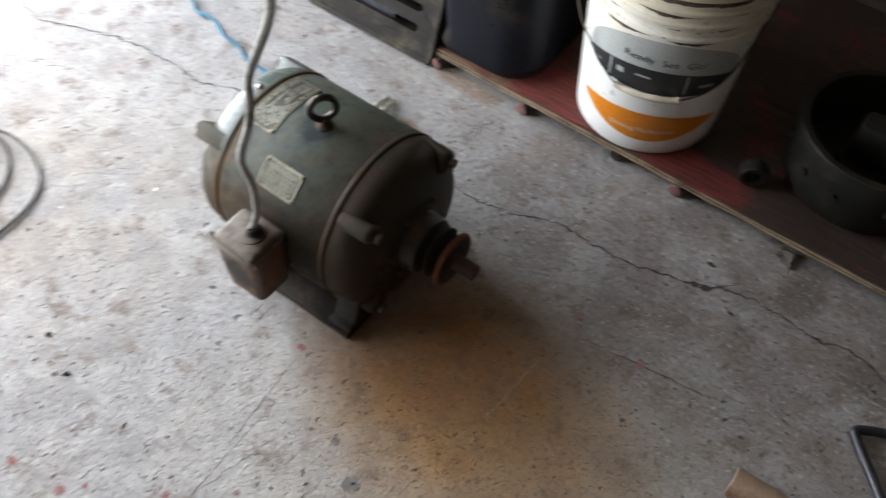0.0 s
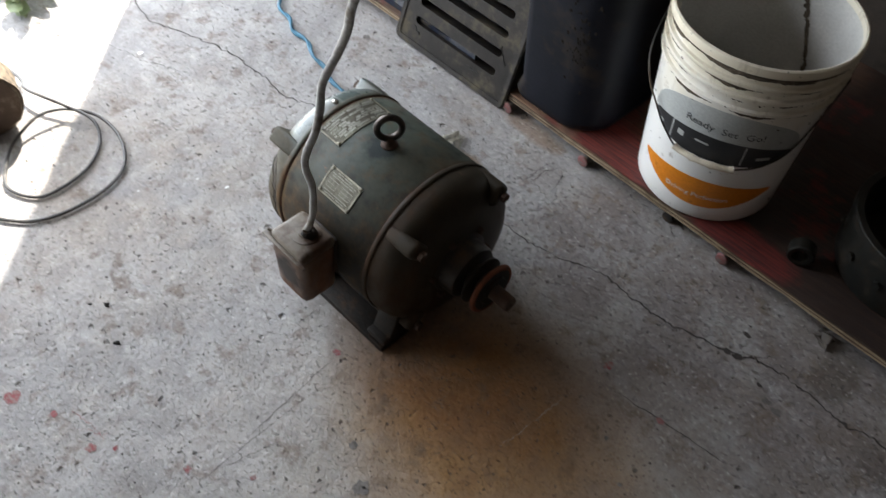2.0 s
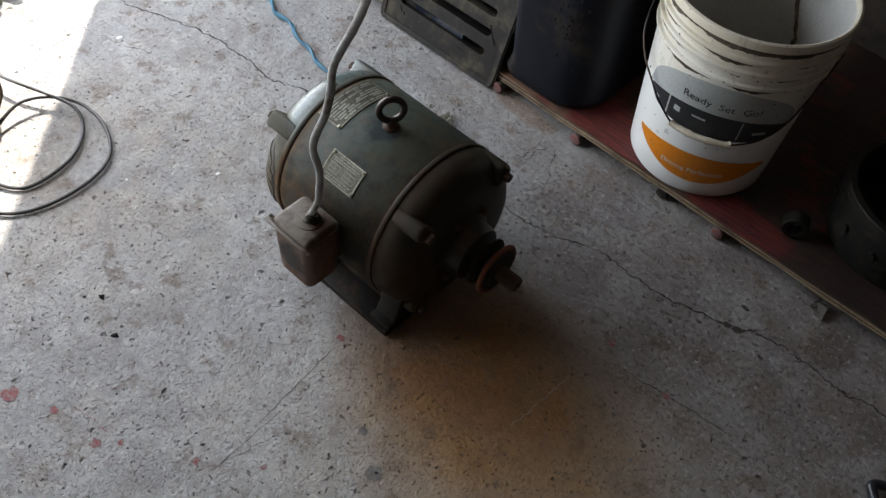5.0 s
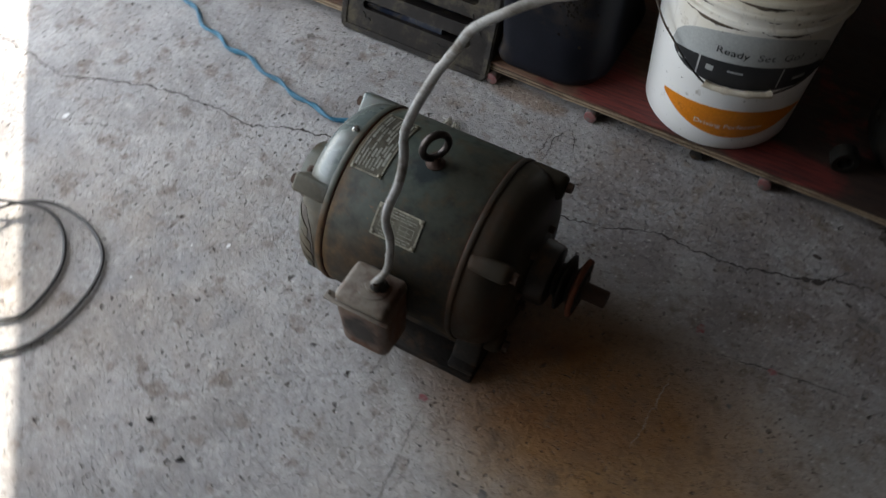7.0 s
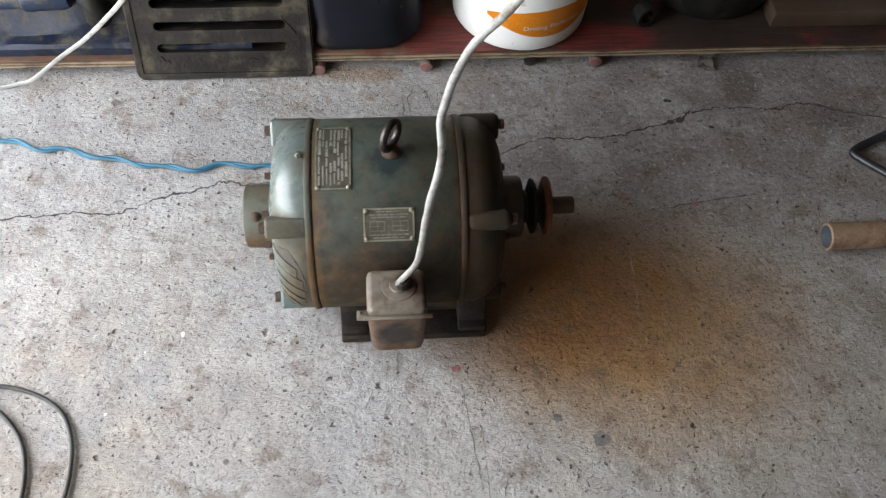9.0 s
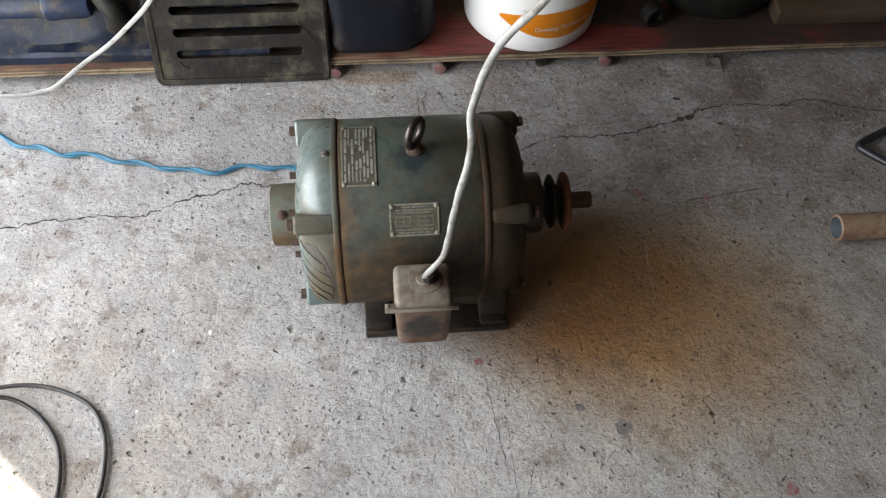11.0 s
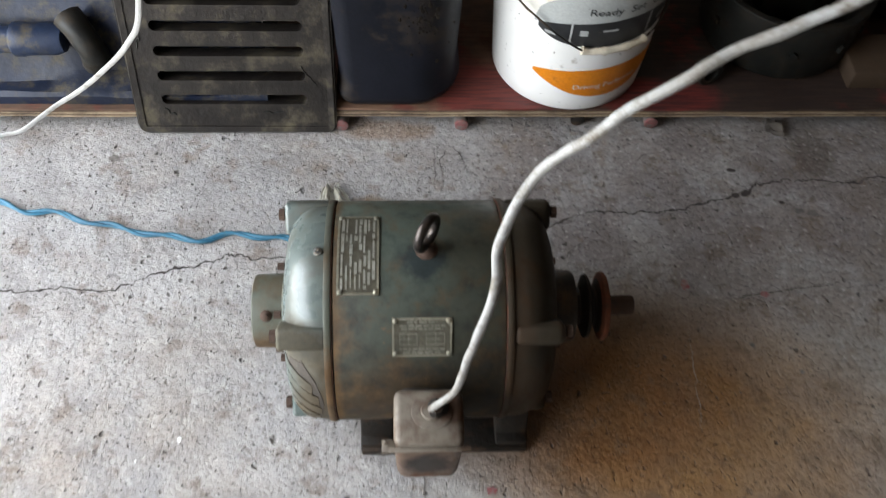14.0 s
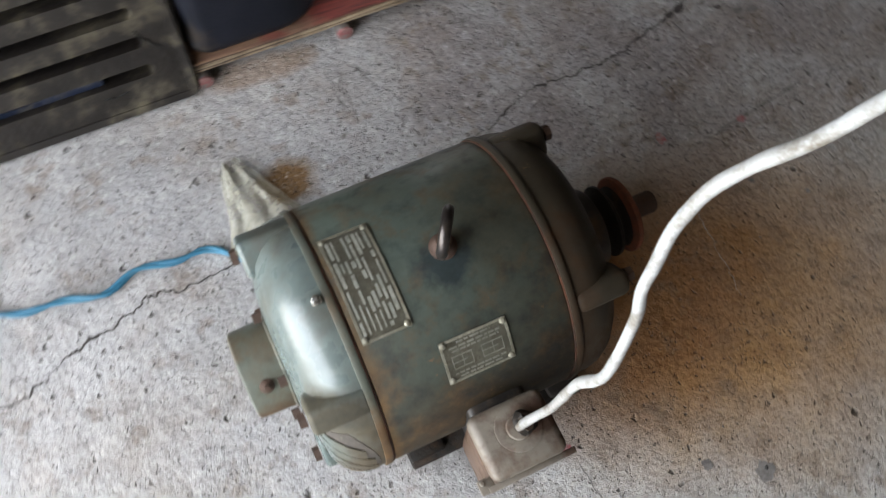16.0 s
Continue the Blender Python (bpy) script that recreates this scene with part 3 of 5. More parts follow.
def hex_head(bm, m, size=0.009, height=0.007):
    made = bmesh.ops.create_cone(bm, segments=6, radius1=size, radius2=size * 0.94, depth=height, cap_ends=True, cap_tris=False, matrix=m @ Matrix.Translation((0, 0, height / 2)))
    return made["verts"]


def wrapped(bm, spot, u0, u1, v0, v1, h, nu=8, nv=8, thick=0.001):
    """A patch laid on a curved surface; spot(u, v, height) gives the place."""
    low = [[bm.verts.new(spot(u0 + (u1 - u0) * i / nu, v0 + (v1 - v0) * j / nv, h)) for j in range(nv + 1)] for i in range(nu + 1)]
    top = [[bm.verts.new(spot(u0 + (u1 - u0) * i / nu, v0 + (v1 - v0) * j / nv, h + thick)) for j in range(nv + 1)] for i in range(nu + 1)]
    for i in range(nu):
        for j in range(nv):
            bm.faces.new((top[i][j], top[i + 1][j], top[i + 1][j + 1], top[i][j + 1]))
    for i in range(nu):
        bm.faces.new((low[i][0], low[i + 1][0], top[i + 1][0], top[i][0]))
        bm.faces.new((low[i + 1][nv], low[i][nv], top[i][nv], top[i + 1][nv]))
    for j in range(nv):
        bm.faces.new((low[0][j + 1], low[0][j], top[0][j], top[0][j + 1]))
        bm.faces.new((low[nu][j], low[nu][j + 1], top[nu][j + 1], top[nu][j]))


def rumple(bm, amount, scale, seed=0.0):
    for v in bm.verts:
        q = v.co * scale + Vector((seed, seed * 1.7, seed * 0.3))
        v.co += amount * Vector((noise.noise(q), noise.noise(q + Vector((9, 0, 0))), noise.noise(q + Vector((0, 9, 0)))))


# ---- the setting ----
bm = bmesh.new()
box(bm, (-30, -30, -0.12), (30, 30, 0.0))
floor = single("floor", bm, CONCRETE, "worn grey concrete slab with cracks, pits and oil stains", "floor", kind="structure")


def wall(name, lo, hi, label, material=None, holes=()):
    """A wall with openings, each given as (lo, hi) along the wall and in height; the wall runs along its longer side."""
    bm = bmesh.new()
    axis = 0 if hi[0] - lo[0] > hi[1] - lo[1] else 1
    at = lo[axis]
    for (a, b), (z0, z1) in sorted(holes):
        for s0, s1, h0, h1 in ((at, a, lo[2], hi[2]), (a, b, lo[2], z0), (a, b, z1, hi[2])):
            if s1 - s0 > 1e-4 and h1 - h0 > 1e-4:
                p, q = list(lo), list(hi)
                p[axis], q[axis], p[2], q[2] = s0, s1, h0, h1
                box(bm, p, q)
        at = b
    p = list(lo)
    p[axis] = at
    box(bm, p, hi)
    return single(name, bm, material or WALL_BOARD, label, "wall", kind="structure")


wall("wall_west", (-1.62, -3.6, 0), (-1.5, 1.42, 2.6), "wall with the wide open garage doorway", holes=[((-1.75, 0.671), (0.0, 1.8))])
wall("wall_north", (-1.5, 1.3, 0), (3.2, 1.42, 2.6), "dim plain grey-brown wall behind the board")
wall("wall_east", (3.06, -3.6, 0), (3.2, 1.3, 2.6), "dim plain grey-brown wall")
wall("wall_south", (-1.5, -3.6, 0), (3.06, -3.46, 2.6), "dim plain grey-brown wall")
bm = bmesh.new()
box(bm, (-1.62, -3.6, 2.6), (3.2, 1.42, 2.72))
single("ceiling", bm, CEILING_BOARD, "low plain garage ceiling", "ceiling", kind="structure")


def ribbon(name, points, width, seed, label="", material=CRACK, lift=0.0006, jagged=1.0):
    """A ragged line on the floor."""
    rnd = random.Random(seed)
    line = []
    for p in smooth_line([(x, y, 0) for x, y in points], 22):
        q = p * 45
        jag = Vector((noise.noise(q + Vector((seed, 0, 0))), noise.noise(q + Vector((0, seed, 5))), 0)) * 0.007 * jagged
        q = p * 170
        line.append(p + jag + Vector((noise.noise(q), noise.noise(q + Vector((0, 3, 5))), 0)) * 0.0048 * jagged)
    bm = bmesh.new()
    rows = []
    for k, p in enumerate(line):
        ahead = (line[min(k + 1, len(line) - 1)] - line[max(k - 1, 0)]).normalized()
        side = Vector((-ahead.y, ahead.x, 0))
        fade = min(1, 0.25 + k / 16, 0.25 + (len(line) - 1 - k) / 16) * (0.75 + 0.8 * noise.noise(p * 25 + Vector((0, 0, seed))))
        w = width * fade * (0.35 + 1.1 * rnd.random() ** 2)
        w2 = width * fade * (0.35 + 1.1 * rnd.random() ** 2)
        rows.append((bm.verts.new((*(p + side * w).xy, lift)), bm.verts.new((*(p - side * w2).xy, lift))))
    for a, b in zip(rows, rows[1:]):
        bm.faces.new((a[0], b[0], b[1], a[1]))
    return part(name, bm, material, floor, label)


ribbon("crack", [(-1.6, 0.13), (-1.3, 0.10), (-1.054, 0.071), (-0.946, 0.057), (-0.853, 0.09), (-0.708, 0.133), (-0.581, 0.14), (-0.507, 0.137), (-0.436, 0.17), (-0.35, 0.193), (-0.313, 0.205), (-0.252, 0.198), (-0.1, 0.215), (0.05, 0.235), (0.163, 0.243), (0.25, 0.267), (0.313, 0.293), (0.399, 0.29), (0.483, 0.3), (0.582, 0.328), (0.645, 0.353), (0.715, 0.364), (0.812, 0.357), (0.89, 0.369), (1.013, 0.333), (1.3, 0.28)], 0.0025, 3, "long dark crack across the slab")
ribbon("crack", [(0.5, 0.103), (0.596, 0.119), (0.66, 0.128), (0.72, 0.134)], 0.0017, 8, "short straight crack", jagged=0.35)
ribbon("crack", [(0.10, 0.39), (0.085, 0.43), (0.07, 0.45)], 0.0012, 12)
ribbon("crack", [(0.055, 0.36), (0.05, 0.41), (0.062, 0.44)], 0.0011, 14)
ribbon("groove", [(0.146, -0.54), (0.144, -0.46), (0.142, -0.375), (0.141, -0.29)], 0.0010, 28, "straight groove scored in the slab", GROOVE, jagged=0.2)
ribbon("groove", [(0.134, -0.434), (0.127, -0.37), (0.119, -0.304), (0.111, -0.228)], 0.0012, 29, "", GROOVE, jagged=0.35)
ribbon("groove", [(0.006, -0.15), (0.007, -0.195), (0.006, -0.25)], 0.0009, 35, "", GROOVE, jagged=0.3)
ribbon("groove", [(0.150, -0.50), (0.163, -0.45), (0.176, -0.40)], 0.0011, 36, "", GROOVE, jagged=0.5)
ribbon("paint_line", [(-0.105, -0.623), (-0.063, -0.617), (-0.026, -0.610)], 0.0009, 37, "thin faded red paint line", RED_PAINT, 0.0009)
ribbon("paint_line", [(-0.075, -0.640), (-0.045, -0.618), (-0.02, -0.598)], 0.0007, 38, "", RED_PAINT, 0.0009)
ribbon("crack", [(0.037, 0.44), (0.040, 0.40), (0.035, 0.355)], 0.0010, 30)
ribbon("crack", [(0.60, 0.335), (0.64, 0.365), (0.665, 0.385)], 0.0012, 33)
for k, line in enumerate(([(0.924, 0.389), (0.96, 0.412), (0.99, 0.436)], [(1.006, 0.41), (1.012, 0.38), (1.009, 0.349)], [(0.447, 0.05), (0.443, -0.047), (0.436, -0.133)], [(0.916, 0.297), (0.96, 0.30), (1.001, 0.301)], [(0.24, -0.52), (0.31, -0.47), (0.36, -0.43)], [(-0.35, -0.45), (-0.30, -0.44), (-0.22, -0.45)])):
    ribbon("scratch", line, 0.0007, 40 + k, "pale scratch in the slab", SCRATCH, 0.0009)
ribbon("crack", [(-0.98, -0.08), (-0.86, -0.05), (-0.74, 0.0)], 0.0010, 25)


def splat(name, x, y, r, seed, material, label="", lift=0.0008, stretch=1.0):
    bm = bmesh.new()
    n = 30
    turn = random.Random(seed).random() * 6
    ring = []
    for k in range(n):
        a = 2 * math.pi * k / n
        rr = r * (0.78 + 0.42 * noise.noise(Vector((math.cos(a) * 1.1 + seed, math.sin(a) * 1.1, seed * 2.1))) + 0.22 * noise.noise(Vector((math.cos(a) * 3.5, math.sin(a) * 3.5 + seed, seed))))
        ring.append(bm.verts.new((x + rr * stretch * math.cos(a + turn), y + rr * math.sin(a + turn), lift)))
    bm.faces.new(ring)
    return part(name, bm, material, floor, label)


for k, (x, y, r) in enumerate([(0.459, 0.136, 0.011), (0.594, 0.117, 0.009), (0.585, -0.474, 0.013), (-0.198, -0.686, 0.016), (-0.121, -0.651, 0.008), (-0.024, -0.636, 0.010), (0.004, -0.606, 0.006), (0.115, -0.54, 0.008), (0.105, -0.215, 0.009), (0.2, -0.47, 0.006), (0.66, -0.5, 0.006), (0.3, -0.56, 0.007)]):
    splat("paint_spot", x, y, r, k + 1, RED_PAINT, "faded red paint drip")
for k, (x, y, r) in enumerate([(-0.36, -0.128, 0.007), (-0.85, -0.03, 0.010), (-0.42, -0.16, 0.004), (-0.47, -0.27, 0.004)]):
    splat("white_chip", x, y, r, k + 31, WHITE_CHIP, "small white paint chip", 0.0014, 0.6)
for k, (x, y, r) in enumerate([(-0.288, -0.491, 0.004), (0.333, -0.351, 0.020), (0.266, -0.312, 0.013), (0.319, 0.385, 0.010), (-0.27, -0.36, 0.008), (-0.55, 0.42, 0.014), (-0.2, -0.43, 0.006), (0.20, -0.62, 0.012), (0.55, 0.02, 0.007), (0.62, -0.03, 0.006), (0.02, 0.33, 0.007), (-0.62, 0.36, 0.007)]):
    splat("oil_spot", x, y, r * 0.8, k + 61, OIL_SPOT, "dark oil spot", 0.001)

for k, (x, y, r) in enumerate([(0.672, 0.312, 0.005), (0.7, 0.292, 0.009), (0.612, 0.334, 0.009), (0.652, 0.329, 0.005), (0.594, 0.388, 0.007), (0.726, 0.288, 0.009), (0.59, 0.329, 0.007)]):
    splat("spall", x, y, r, k + 91, GROOVE if k % 2 else CRACK, "broken edge of the crack", 0.0009, 1.5)

# ---- the electric motor ----
YC, ZC, R = 0.001, 0.164, 0.156
AXLE = pose(0, YC, 0, 0, 0, 0.3)
motor = thing("electric_motor", "old grey-green enamelled electric motor, dirty and rusting, on concrete", "electric motor", AXLE)
MID = Matrix.Translation((0, 0, ZC)) @ ALONG_X


def round_motor(x, angle, radius):
    """A place on the motor; the angle runs from the top towards the side with the terminal box."""
    a = radians(angle)
    return Vector((x, -radius * math.sin(a), ZC + radius * math.cos(a)))


bm = bmesh.new()
lathe(bm, [(R - 0.006, -0.1145), (R - 0.001, -0.114), (R, -0.112), (R, 0.106), (R - 0.001, 0.1078), (R - 0.006, 0.108)], MID, 96)
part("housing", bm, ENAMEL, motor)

# flanges where the end bells meet the housing
for x0, x1 in ((-0.1258, -0.1172), (0.1100, 0.1180)):
    bm = bmesh.new()
    lathe(bm, [(R - 0.012, x0), (R + 0.0015, x0), (R + 0.0022, x0 + 0.002), (R + 0.0022, x1 - 0.002), (R + 0.0015, x1), (R - 0.012, x1)], MID, 96)
    part("flange", bm, RIM_ENAMEL if x0 < 0 else SHADED_OILY_ENAMEL, motor, "raised rim of the end bell")
    bm = bmesh.new()
    xs = x1 + 0.0005 if x0 < 0 else x0 - 0.0015
    lathe(bm, [(R - 0.004, xs), (R + 0.0006, xs), (R + 0.0006, xs + 0.0013), (R - 0.004, xs + 0.0013)], MID, 96)
    part("seam", bm, RED_RUST, motor, "line of rust in the seam")


def bell(sign):
    """An end bell with vent openings low on its face."""
    bm = bmesh.new()
    flip = Matrix.Diagonal((1, 1, sign, 1))
    prof = [(R - 0.001, 0.124 if sign < 0 else 0.1165), (R - 0.001, 0.134), (R - 0.004, 0.148), (R - 0.012, 0.162), (R - 0.026, 0.174), (R - 0.045, 0.181), (R - 0.075, 0.186), (0.052, 0.188), (0.0, 0.188)]
    lathe(bm, prof, MID @ flip, 96)
    # lit and shaded versions of the enamel, one for each end
    ob = part("end_bell", bm, LIT_ENAMEL if sign < 0 else SHADED_OILY_ENAMEL, motor, "domed end bell, door light painted in as a paler enamel" if sign < 0 else "domed end bell, oily, with the far side's shade painted in")
    for angle in (-44, 44, 136, 224):
        bm = bmesh.new()
        a = radians(angle)
        out = Vector((0, -math.sin(a), math.cos(a)))
        # a rounded boss that runs along the bell and holds a through bolt
        c = Vector((0, 0, ZC)) + out * (R - 0.0165)
        x0, x1 = sorted(((0.122 if sign < 0 else 0.1165) * sign, 0.1862 * sign))
        box(bm, (x0, -0.0155, -0.030), (x1, 0.0155, 0.0155), 0.006 if sign < 0 else 0.0115, 4, Matrix.Translation((0, 0, ZC)) @ Matrix.Rotation(a, 4, "X") @ Matrix.Translation((0, 0, R - 0.0135)))
        flip = Matrix.Diagonal((1, 1, sign, 1))
        part("lug", bm, LIT_ENAMEL if sign < 0 else SHADED_OILY_ENAMEL, ob)
        bm = bmesh.new()
        hex_head(bm, Matrix.Translation(c + Vector((0.1875 * sign, 0, 0))) @ ALONG_X @ flip @ Matrix.Rotation(a, 4, "Z"), 0.0095, 0.008)
        part("bolt", bm, RUSTY, ob, "rusty hexagon bolt head")
    return ob


rear, front = bell(-1), bell(1)

# bearing caps
bm = bmesh.new()
lathe(bm, [(0.056, -0.186), (0.056, -0.189), (0.0535, -0.191), (0.0525, -0.228), (0.0515, -0.232), (0.047, -0.234), (0.0, -0.234)], MID, 48)
cap = part("bearing_cap", bm, RIM_ENAMEL, rear, "stubby round bearing cap, rust-stained")
for a in (35, 80, 125, 215, 325):
    bm = bmesh.new()
    p = round_motor(-0.19, a, 0.068)
    hex_head(bm, Matrix.Translation(p) @ Matrix.Rotation(radians(-90), 4, "Y"), 0.0065, 0.009)
    part("bolt", bm, RUSTY, rear, "small rusty bolt")
bm = bmesh.new()
p = round_motor(-0.212, 38, 0.052)
lathe(bm, [(0.0075, -0.001), (0.0085, 0.002), (0.006, 0.004), (0.0035, 0.005), (0.0035, 0.010), (0.0, 0.011)], Matrix.Translation(p) @ Matrix.Rotation(radians(38), 4, "X"), 14)
part("grease_nipple", bm, RUSTY, rear, "small greasy nipple")

bm = bmesh.new()
lathe(bm, [(0.062, 0.184), (0.062, 0.188), (0.0535, 0.191), (0.0525, 0.216), (0.050, 0.221), (0.040, 0.223), (0.0, 0.223)], MID, 48)
part("bearing_cap", bm, DARK_STEEL, front, "dark oily bearing cap")
for a in (20, 80, 140, 200, 260, 320):
    bm = bmesh.new()
    hex_head(bm, Matrix.Translation(round_motor(0.186, a, 0.069)) @ ALONG_X, 0.0065, 0.009)
    part("bolt", bm, RUSTY, front, "small rusty bolt")

bm = bmesh.new()
lathe(bm, [(0.0, 0.20), (0.0145, 0.20), (0.0145, 0.309), (0.013, 0.312), (0.004, 0.3125), (0.0035, 0.309), (0.0, 0.308)], MID, 28)
part("shaft", bm, RUSTY, motor, "short rusty steel shaft")
bm = bmesh.new()
lathe(bm, [(0.0145, 0.226), (0.027, 0.2265), (0.0275, 0.229), (0.0275, 0.2315), (0.043, 0.2375), (0.0465, 0.239), (0.0465, 0.2425), (0.044, 0.244), (0.0285, 0.250), (0.0285, 0.254), (0.045, 0.2605), (0.0490, 0.262), (0.0490, 0.266), (0.047, 0.268), (0.030, 0.269), (0.0275, 0.2725), (0.0145, 0.273)], MID, 48)
part("pulley", bm, FOOT_IRON, motor, "small dark rusty V-belt pulley")
bm = bmesh.new()
lathe(bm, [(0.040, 0.2582), (0.0455, 0.2602), (0.0494, 0.2618), (0.0498, 0.264), (0.0494, 0.2668), (0.0477, 0.2688), (0.0425, 0.2692)], MID, 48)
part("pulley_rim", bm, PULLEY_RUST, motor, "red rust on the outer rim of the pulley")
bm = bmesh.new()
box(bm, (0.236, -0.006, ZC + 0.027), (0.246, 0.006, ZC + 0.034), 0.002)
part("key", bm, RUSTY, motor)

# slatted vents low on the rear bell
BELL = [(0.124, R - 0.001), (0.134, R - 0.001), (0.148, R - 0.004), (0.162, R - 0.012), (0.174, R - 0.026), (0.181, R - 0.045), (0.186, R - 0.075)]


def bell_radius(x):
    for (x0, r0), (x1, r1) in zip(BELL, BELL[1:]):
        if x <= x1:
            return r0 + (r1 - r0) * (x - x0) / (x1 - x0)
    return BELL[-1][1]


# a vent low on the rear bell: leaning cast ribs over a dark gap
def vent_spot(u, v, h):
    return round_motor(u, v, bell_radius(abs(u)) + h)


def vent_edge(v):
    return -0.1665 + 0.036 * math.sin(math.pi * min(1, max(0, (v - 52) / 64))) ** 0.8


bm = bmesh.new()
wrapped(bm, lambda u, v, h: vent_spot(-0.179 + u * (vent_edge(v) + 0.179), v, h), 0, 1, 57, 114, -0.001, 6, 14, 0.0018)
part("vent", bm, DEBRIS, rear, "dark vent gap")
for k in range(6):
    bm = bmesh.new()
    mid = 58 + 9.0 * k
    wrapped(bm, lambda u, v, h: vent_spot(-0.180 + u * (vent_edge(mid + 9 * u) + 0.1765), v + 11 * u, h * (1 - 0.6 * u * u)), 0, 1, mid, mid + 7.4, 0.0, 8, 3, 0.0040)
    part("slat", bm, LIT_ENAMEL, rear, "pale cast vent rib")

# the dent on the rear seam: an added bright bead stands for its glint
bm = bmesh.new()
bmesh.ops.create_icosphere(bm, subdivisions=2, radius=0.006, matrix=Matrix.Translation(round_motor(-0.133, 1.5, R + 0.0005)))
rumple(bm, 0.002, 200)
part("dent_glint", bm, BRIGHT_STEEL, rear, "small bright bead added for the glint of the dented seam")

# feet
for side in (1, -1):
    bm = bmesh.new()
    y0, y1 = (-0.158, -0.088) if side > 0 else (0.080, 0.150)
    box(bm, (-0.088, y0, 0.0), (0.160, y1, 0.016), 0.004)
    part("foot_plate", bm, FOOT_IRON, motor, "dusty foot plate")
    for x0, x1 in ((-0.088, -0.040), (0.112, 0.160)):
        bm = bmesh.new()
        ys = (-0.152, -0.095) if side > 0 else (0.087, 0.144)
        box(bm, (x0, ys[0] + 0.012 if side > 0 else ys[0], 0.012), (x1, ys[1] if side > 0 else ys[1] - 0.012, 0.085), 0.006)
        for v in bm.verts:
            if v.co.z > 0.05:
                v.co.y += 0.022 * side
        box(bm, (x0, ys[0], 0.012), (x1, ys[1], 0.026), 0.005)
        part("foot", bm, FOOT_IRON, motor, "rusty cast foot" if x0 < 0 else "oily dark cast foot")
        bm = bmesh.new()
        yc = (ys[0] + ys[1]) / 2 - 0.012 * side
        hex_head(bm, Matrix.Translation(((x0 + x1) / 2, yc, 0.016)), 0.009, 0.008)
        part("bolt", bm, DUSTY_STEEL if x0 < 0 else RUSTY, motor, "loose foot bolt")
bm = bmesh.new()
box(bm, (-0.05, -0.10, 0.010), (0.12, 0.10, 0.030), 0.005)
part("base_web", bm, DARK_STEEL, motor)
for y0, y1 in ((-0.108, -0.098), (0.09, 0.10)):
    bm = bmesh.new()
    box(bm, (-0.05, y0, 0.010), (0.125, y1, 0.075), 0.003)
    part("side_web", bm, DARK_STEEL, motor, "oily web between the feet")

# lifting eye
bm = bmesh.new()
EYE = Matrix.Translation((0.007, -0.003, R + ZC))
lathe(bm, [(0.015, -0.002), (0.015, 0.002), (0.012, 0.0035), (0.0105, 0.006), (0.0085, 0.010), (0.0085, 0.016), (0.0, 0.018)], EYE, 24)
part("eye_collar", bm, RUSTY, motor, "rusty collar of the lifting eye")
bm = bmesh.new()
turn = Matrix.Rotation(math.atan2(-0.55, 0.83) + math.pi / 2, 4, "Z")
ring = [EYE @ turn @ Vector((0.0215 * math.cos(a), 0, 0.0375 + 0.0235 * math.sin(a))) for a in (2 * math.pi * k / 40 for k in range(41))]
tube(bm, ring, 0.0062, 12)
bmesh.ops.remove_doubles(bm, verts=bm.verts, dist=1e-5)
part("lifting_eye", bm, EYE_STEEL, motor, "dark oiled steel lifting eye")


def on_shell(x0, angle0, lean):
    """Places on the shell near (x0, angle0), leaned by a small angle; u along the shaft, v round it, in metres."""
    c, s = math.cos(radians(lean)), math.sin(radians(lean))
    return lambda u, v, h: round_motor(x0 + u * c - v * s, angle0 + math.degrees((u * s + v * c) / R), R + h)


def plate(name, spot, w, h, bars, ground, ink, label, dark=True):
    """A riveted name plate, w along the shaft, h round it; bars are (u0, u1, v0, v1) in parts of it."""
    bm = bmesh.new()
    wrapped(bm, spot, -w / 2, w / 2, -h / 2, h / 2, 0.0002, 6, 10, 0.001)
    ob = part(name, bm, ground, motor, label)
    bm = bmesh.new()
    e = 0.0028
    for u0, u1, v0, v1 in ((-w / 2, w / 2, -h / 2, -h / 2 + e), (-w / 2, w / 2, h / 2 - e, h / 2), (-w / 2, -w / 2 + e, -h / 2 + e, h / 2 - e), (w / 2 - e, w / 2, -h / 2 + e, h / 2 - e)):
        wrapped(bm, spot, u0, u1, v0, v1, 0.0012, 3, 8, 0.0006)
    part("plate_border", bm, PLATE_METAL, ob, "raised tarnished border")
    bm = bmesh.new()
    for u0, u1, v0, v1 in bars:
        wrapped(bm, spot, (u0 - 0.5) * w, (u1 - 0.5) * w, (v0 - 0.5) * h, (v1 - 0.5) * h, 0.0012, 2, 4, 0.0004)
    part("etching", bm, ink, ob, "unreadable etched lines")["kind"] = "stuff"
    for u in (-1, 1):
        for v in (-1, 1):
            p, q = spot(u * (w / 2 - 0.004), v * (h / 2 - 0.004), 0.0012), spot(u * (w / 2 - 0.004), v * (h / 2 - 0.004), 0.01)
            bm = bmesh.new()
            lathe(bm, [(0.0038, 0.0), (0.0034, 0.0014), (0.002, 0.0024), (0.0, 0.0026)], look(p, p + (p - q)), 12)
            part("rivet", bm, PLATE_METAL, ob)
    return ob


